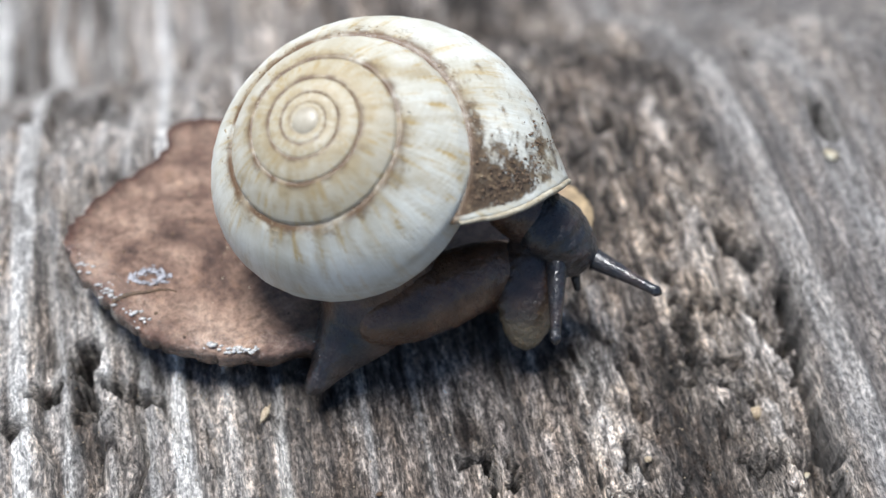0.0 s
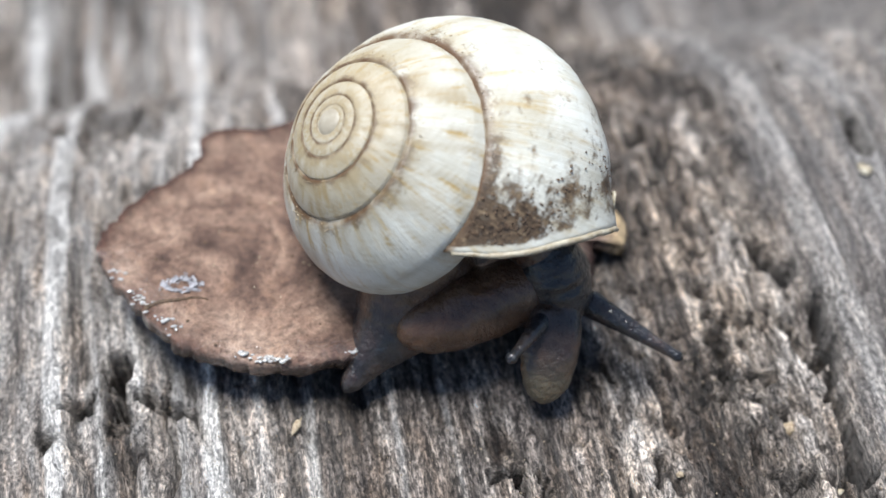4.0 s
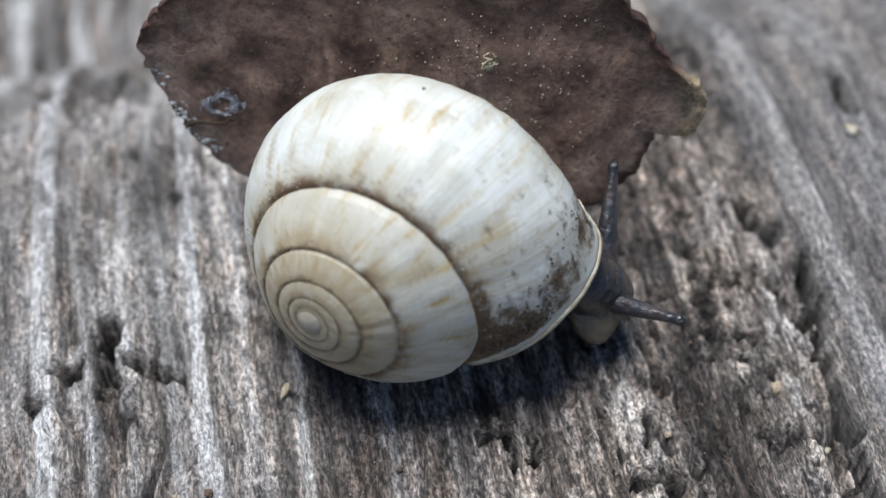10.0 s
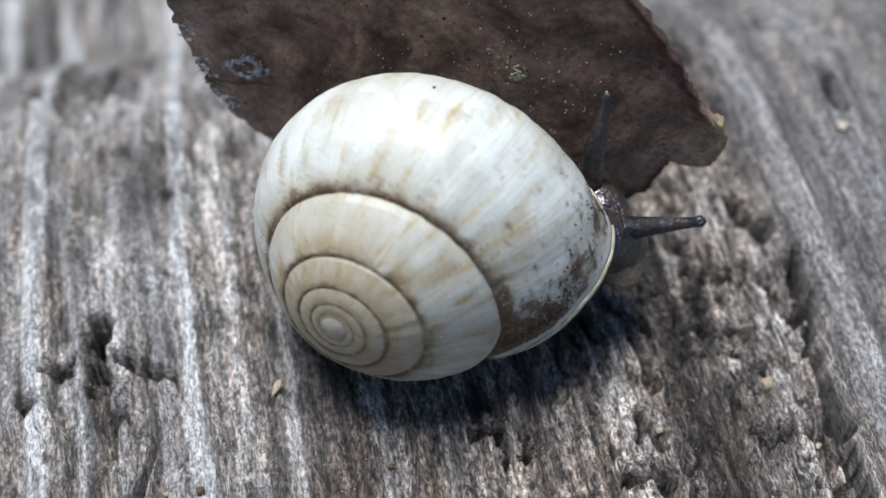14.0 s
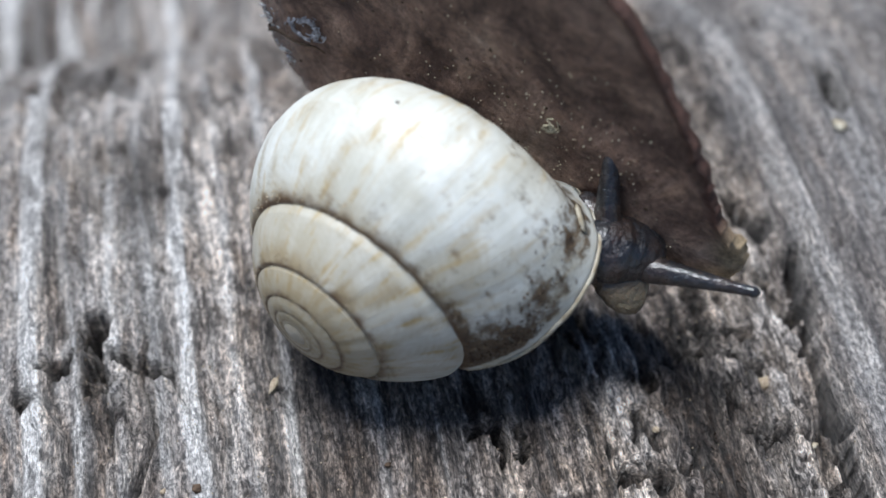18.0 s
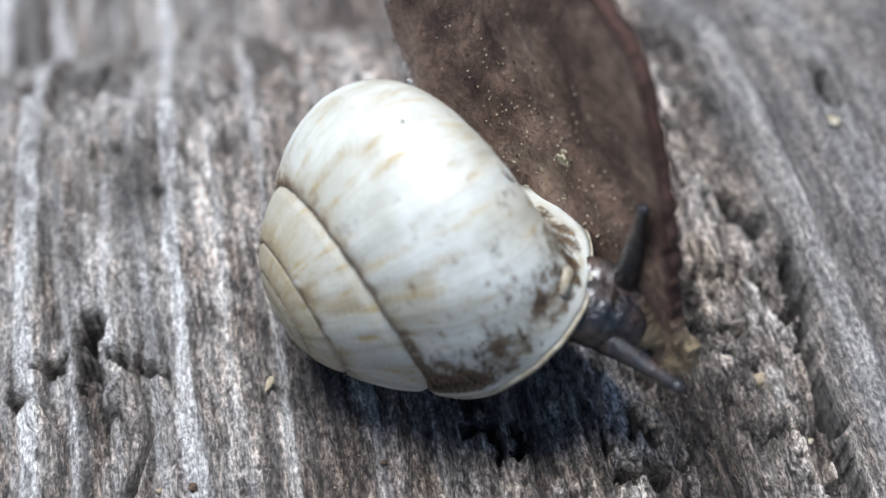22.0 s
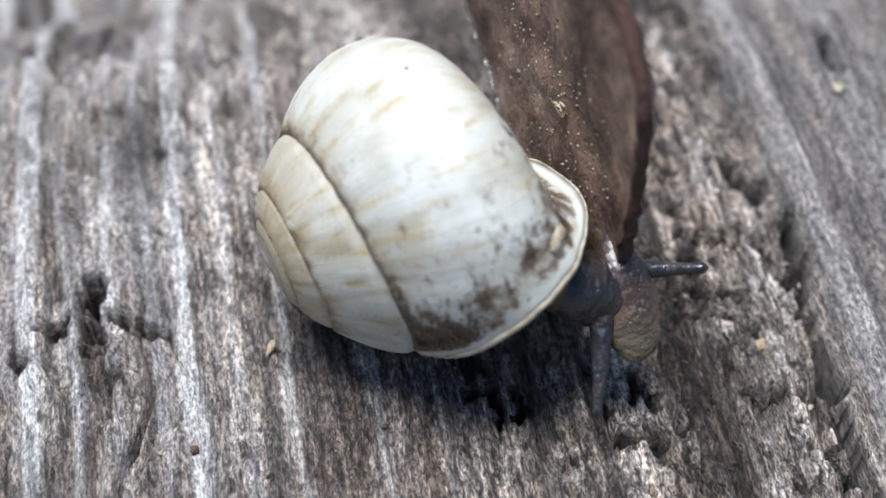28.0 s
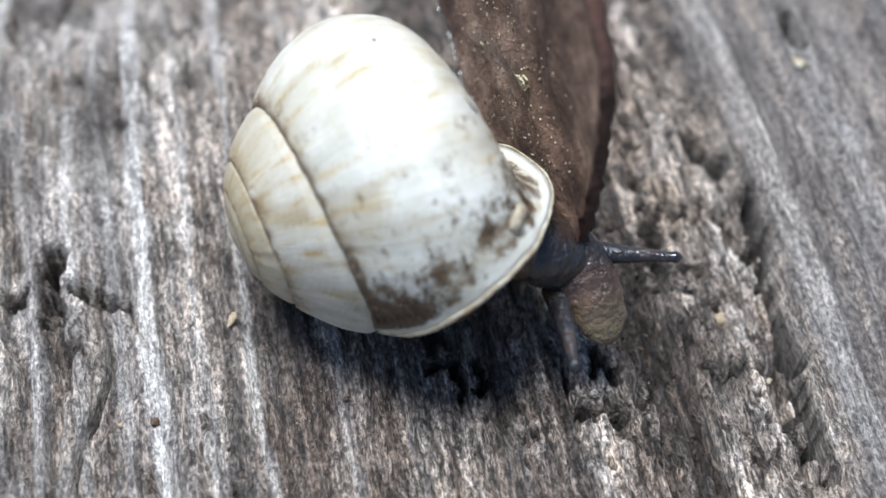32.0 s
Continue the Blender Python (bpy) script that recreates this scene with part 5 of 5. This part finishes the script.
    walk(neck, [
        (0, pose(0.00724, -0.00217, 0.00550, -0.00, 34.87, -29.89)),
        (1, pose(0.00777, -0.00210, 0.00550, -0.00, 35.33, -31.30)),
        (2, pose(0.00784, -0.00089, 0.00550, 0.00, 34.34, -17.27)),
        (3, pose(0.00707, -0.00339, 0.00550, 0.00, 32.32, -40.36)),
        (3.5, pose(0.00615, -0.00302, 0.00500, 0.00, 50.19, -44.46)),
        (5.5, pose(0.00473, -0.00618, 0.00400, 0.00, 42.99, -78.70)),
        (6, pose(0.00485, -0.00643, 0.00400, 0.00, 42.78, -78.86)),
        (7, pose(0.00661, -0.00741, 0.00400, -0.00, 38.14, -67.05)),
        (7.5, pose(0.00744, -0.00729, 0.00400, 0.00, 39.52, -60.05)),
        (8, pose(0.00733, -0.00777, 0.00360, 0.00, 38.60, -27.66)),
        (9, pose(0.00700, -0.00707, 0.00340, 0.00, 44.60, -18.44)),
        (10, pose(0.00803, -0.00506, 0.00340, 0.00, 40.20, -1.94)),
        (11, pose(0.00870, -0.00413, 0.00340, 0.00, 42.01, 3.57)),
        (12, pose(0.00907, -0.00406, 0.00340, -0.00, 40.52, 4.98)),
        (13, pose(0.00881, -0.00388, 0.00500, -0.00, 30.78, 7.51)),
        (14, pose(0.00910, -0.00361, 0.00500, 0.00, 29.60, 10.63)),
        (14.5, pose(0.00912, -0.00363, 0.00500, 0.00, 30.11, 12.44)),
        (16.5, pose(0.00983, -0.00594, 0.00680, 0.00, 17.42, -0.57)),
        (17, pose(0.00958, -0.00591, 0.00710, -0.00, 15.98, 1.29)),
        (18, pose(0.00967, -0.00592, 0.00730, 0.00, 16.31, 4.32)),
        (19, pose(0.00963, -0.00809, 0.00770, 0.00, 12.44, -6.56)),
        (20, pose(0.00912, -0.00959, 0.00760, 0.00, 14.10, -14.47)),
        (21, pose(0.00868, -0.00998, 0.00770, 0.00, 14.66, -14.68)),
        (22, pose(0.00869, -0.01026, 0.00780, 0.00, 14.56, -13.14)),
        (23, pose(0.00832, -0.00999, 0.00780, -0.00, 16.15, -12.76)),
        (24, pose(0.00812, -0.01009, 0.00730, -0.00, 20.39, -13.27)),
        (25, pose(0.00797, -0.01003, 0.00790, 0.00, 16.82, -15.57)),
        (25.5, pose(0.00766, -0.00958, 0.00760, 0.00, 20.47, -11.86)),
        (27.5, pose(0.00804, -0.00937, 0.00620, 0.00, 28.62, -10.99)),
        (28, pose(0.00810, -0.00940, 0.00550, 0.00, 33.10, -9.11)),
        (29, pose(0.00828, -0.00883, 0.00550, 0.00, 34.67, -0.40)),
        (32, pose(0.00828, -0.00883, 0.00550, 0.00, 34.67, -0.40)),
    ])
    walk(mantle, [
        (0, pose(0.00096, -0.00436, 0.00420, 0.00, -0.00, 28.48)),
        (1, pose(0.00038, -0.00435, 0.00420, 0.00, -0.00, 28.11)),
        (2, pose(0.00138, -0.00352, 0.00420, 0.00, -0.00, 28.02)),
        (3, pose(0.00135, -0.00420, 0.00420, 0.00, -0.00, 28.02)),
        (3.5, pose(0.00145, -0.00409, 0.00420, 0.00, -0.00, 28.74)),
        (5.5, pose(0.00177, -0.00431, 0.00420, 0.00, -0.00, 15.00)),
        (6, pose(0.00160, -0.00447, 0.00420, 0.00, -0.00, 14.50)),
        (7, pose(0.00180, -0.00386, 0.00420, 0.00, -0.00, 14.79)),
        (7.5, pose(0.00202, -0.00332, 0.00420, 0.00, -0.00, 14.94)),
        (8, pose(-0.00169, -0.00256, 0.00568, -0.00, -0.00, -24.59)),
        (9, pose(-0.00230, -0.00279, 0.00631, -0.00, -0.00, -22.23)),
        (10, pose(-0.00296, -0.00303, 0.00649, -0.00, -0.00, -10.42)),
        (11, pose(-0.00170, -0.00252, 0.00624, -0.00, -0.00, -12.51)),
        (12, pose(-0.00175, -0.00318, 0.00632, -0.00, -0.00, -4.81)),
        (13, pose(-0.00185, -0.00429, 0.00643, 0.00, -0.00, 8.48)),
        (14, pose(-0.00195, -0.00416, 0.00652, 0.00, -0.00, 5.41)),
        (14.5, pose(-0.00193, -0.00418, 0.00661, 0.00, -0.00, 3.46)),
        (16.5, pose(-0.00195, -0.00513, 0.00709, 0.00, -0.00, 4.28)),
        (17, pose(-0.00200, -0.00554, 0.00719, 0.00, -0.00, 7.45)),
        (18, pose(-0.00275, -0.00611, 0.00767, 0.00, -0.00, 9.59)),
        (19, pose(-0.00221, -0.00586, 0.00750, -0.00, -0.00, -3.31)),
        (20, pose(-0.00217, -0.00646, 0.00759, -0.00, -0.00, -3.04)),
        (21, pose(-0.00227, -0.00625, 0.00772, -0.00, -0.00, -10.73)),
        (22, pose(-0.00257, -0.00631, 0.00790, -0.00, -0.00, -14.36)),
        (23, pose(-0.00263, -0.00588, 0.00801, -0.00, -0.00, -17.63)),
        (24, pose(-0.00245, -0.00570, 0.00798, -0.00, -0.00, -21.43)),
        (25, pose(-0.00226, -0.00482, 0.00808, -0.00, -0.00, -29.46)),
        (25.5, pose(-0.00209, -0.00470, 0.00806, -0.00, -0.00, -32.13)),
        (27.5, pose(-0.00238, -0.00496, 0.00791, -0.00, -0.00, -25.40)),
        (28, pose(-0.00260, -0.00525, 0.00800, -0.00, -0.00, -24.30)),
        (29, pose(-0.00243, -0.00561, 0.00824, -0.00, -0.00, -25.54)),
        (32, pose(-0.00243, -0.00561, 0.00824, -0.00, -0.00, -25.54)),
    ])
    walk(foot, [
        (0, pose(-0.00574, -0.00889, 0.00140, 0.00, -17.00, 55.00)),
        (1, pose(-0.00549, -0.00873, 0.00140, 0.00, -17.00, 55.00)),
        (2, pose(-0.00550, -0.00847, 0.00140, 0.00, -17.00, 55.00)),
        (3, pose(-0.00538, -0.00857, 0.00140, 0.00, -17.00, 55.00)),
        (3.5, pose(-0.00574, -0.00806, 0.00140, 0.00, -17.00, 55.00)),
        (5.5, pose(-0.00464, -0.00787, 0.00140, 0.00, -17.00, 52.00)),
        (6, pose(-0.00496, -0.00811, 0.00140, 0.00, -17.00, 52.00)),
        (7, pose(-0.00483, -0.00762, 0.00140, 0.00, -17.00, 52.00)),
        (7.5, pose(-0.00508, -0.00752, 0.00140, 0.00, -17.00, 52.00)),
        (8, pose(-0.00582, -0.00060, 0.00050, -0.00, -0.00, -24.59)),
        (9, pose(-0.00590, -0.00144, 0.00050, -0.00, -0.00, -22.23)),
        (10, pose(-0.00615, -0.00226, 0.00050, -0.00, -0.00, -10.42)),
        (11, pose(-0.00566, -0.00156, 0.00050, -0.00, -0.00, -12.51)),
        (12, pose(-0.00539, -0.00264, 0.00050, -0.00, -0.00, -4.81)),
        (13, pose(-0.00516, -0.00429, 0.00050, 0.00, -0.00, 8.48)),
        (14, pose(-0.00501, -0.00404, 0.00050, 0.00, -0.00, 5.41)),
        (14.5, pose(-0.00476, -0.00397, 0.00050, 0.00, -0.00, 3.46)),
        (16.5, pose(-0.00353, -0.00479, 0.00050, 0.00, -0.00, 4.28)),
        (17, pose(-0.00261, -0.00509, 0.00050, 0.00, -0.00, 7.45)),
        (18, pose(-0.00342, -0.00557, 0.00050, 0.00, -0.00, 9.59)),
        (19, pose(-0.00287, -0.00541, 0.00050, -0.00, -0.00, -3.31)),
        (20, pose(-0.00307, -0.00589, 0.00050, -0.00, -0.00, -3.04)),
        (21, pose(-0.00338, -0.00558, 0.00050, -0.00, -0.00, -10.73)),
        (22, pose(-0.00393, -0.00549, 0.00050, -0.00, -0.00, -14.36)),
        (23, pose(-0.00445, -0.00484, 0.00050, -0.00, -0.00, -17.63)),
        (24, pose(-0.00447, -0.00451, 0.00050, -0.00, -0.00, -21.43)),
        (25, pose(-0.00387, -0.00371, 0.00050, -0.00, -0.00, -29.46)),
        (25.5, pose(-0.00358, -0.00362, 0.00050, -0.00, -0.00, -32.13)),
        (27.5, pose(-0.00394, -0.00385, 0.00050, -0.00, -0.00, -25.40)),
        (28, pose(-0.00425, -0.00402, 0.00050, -0.00, -0.00, -24.30)),
        (29, pose(-0.00384, -0.00431, 0.00050, -0.00, -0.00, -25.54)),
        (32, pose(-0.00384, -0.00431, 0.00050, -0.00, -0.00, -25.54)),
    ])
    walk(front_sole, [
        (0, pose(0.00681, -0.00193, 0.00474, -0.00, 34.87, -29.89)),
        (1, pose(0.00735, -0.00185, 0.00475, -0.00, 35.33, -31.30)),
        (2, pose(0.00737, -0.00074, 0.00474, 0.00, 34.34, -17.27)),
        (3, pose(0.00668, -0.00306, 0.00472, 0.00, 32.32, -40.36)),
        (3.5, pose(0.00587, -0.00275, 0.00436, 0.00, 50.19, -44.46)),
        (5.5, pose(0.00465, -0.00575, 0.00331, 0.00, 42.99, -78.70)),
        (6, pose(0.00477, -0.00600, 0.00331, 0.00, 42.78, -78.86)),
        (7, pose(0.00642, -0.00698, 0.00327, -0.00, 38.14, -67.05)),
        (7.5, pose(0.00721, -0.00689, 0.00328, 0.00, 39.52, -60.05)),
        (8, pose(0.00692, -0.00755, 0.00287, 0.00, 38.60, -27.66)),
        (9, pose(0.00659, -0.00693, 0.00272, 0.00, 44.60, -18.44)),
        (10, pose(0.00757, -0.00504, 0.00269, 0.00, 40.20, -1.94)),
        (11, pose(0.00825, -0.00416, 0.00270, 0.00, 42.01, 3.57)),
        (12, pose(0.00861, -0.00410, 0.00269, -0.00, 40.52, 4.98)),
        (13, pose(0.00830, -0.00395, 0.00421, -0.00, 30.78, 7.51)),
        (14, pose(0.00859, -0.00370, 0.00420, 0.00, 29.60, 10.63)),
        (14.5, pose(0.00861, -0.00374, 0.00420, 0.00, 30.11, 12.44)),
        (16.5, pose(0.00926, -0.00593, 0.00588, 0.00, 17.42, -0.57)),
        (17, pose(0.00901, -0.00592, 0.00617, -0.00, 15.98, 1.29)),
        (18, pose(0.00910, -0.00596, 0.00637, 0.00, 16.31, 4.32)),
        (19, pose(0.00905, -0.00802, 0.00673, 0.00, 12.44, -6.56)),
        (20, pose(0.00856, -0.00945, 0.00665, 0.00, 14.10, -14.47)),
        (21, pose(0.00812, -0.00983, 0.00675, 0.00, 14.66, -14.68)),
        (22, pose(0.00812, -0.01013, 0.00685, 0.00, 14.56, -13.14)),
        (23, pose(0.00776, -0.00987, 0.00687, -0.00, 16.15, -12.76)),
        (24, pose(0.00757, -0.00996, 0.00641, -0.00, 20.39, -13.27)),
        (25, pose(0.00742, -0.00988, 0.00697, 0.00, 16.82, -15.57)),
        (25.5, pose(0.00711, -0.00946, 0.00671, 0.00, 20.47, -11.86)),
        (27.5, pose(0.00752, -0.00927, 0.00539, 0.00, 28.62, -10.99)),
        (28, pose(0.00761, -0.00932, 0.00473, 0.00, 33.10, -9.11)),
        (29, pose(0.00779, -0.00883, 0.00474, 0.00, 34.67, -0.40)),
        (32, pose(0.00779, -0.00883, 0.00474, 0.00, 34.67, -0.40)),
    ])


motions()
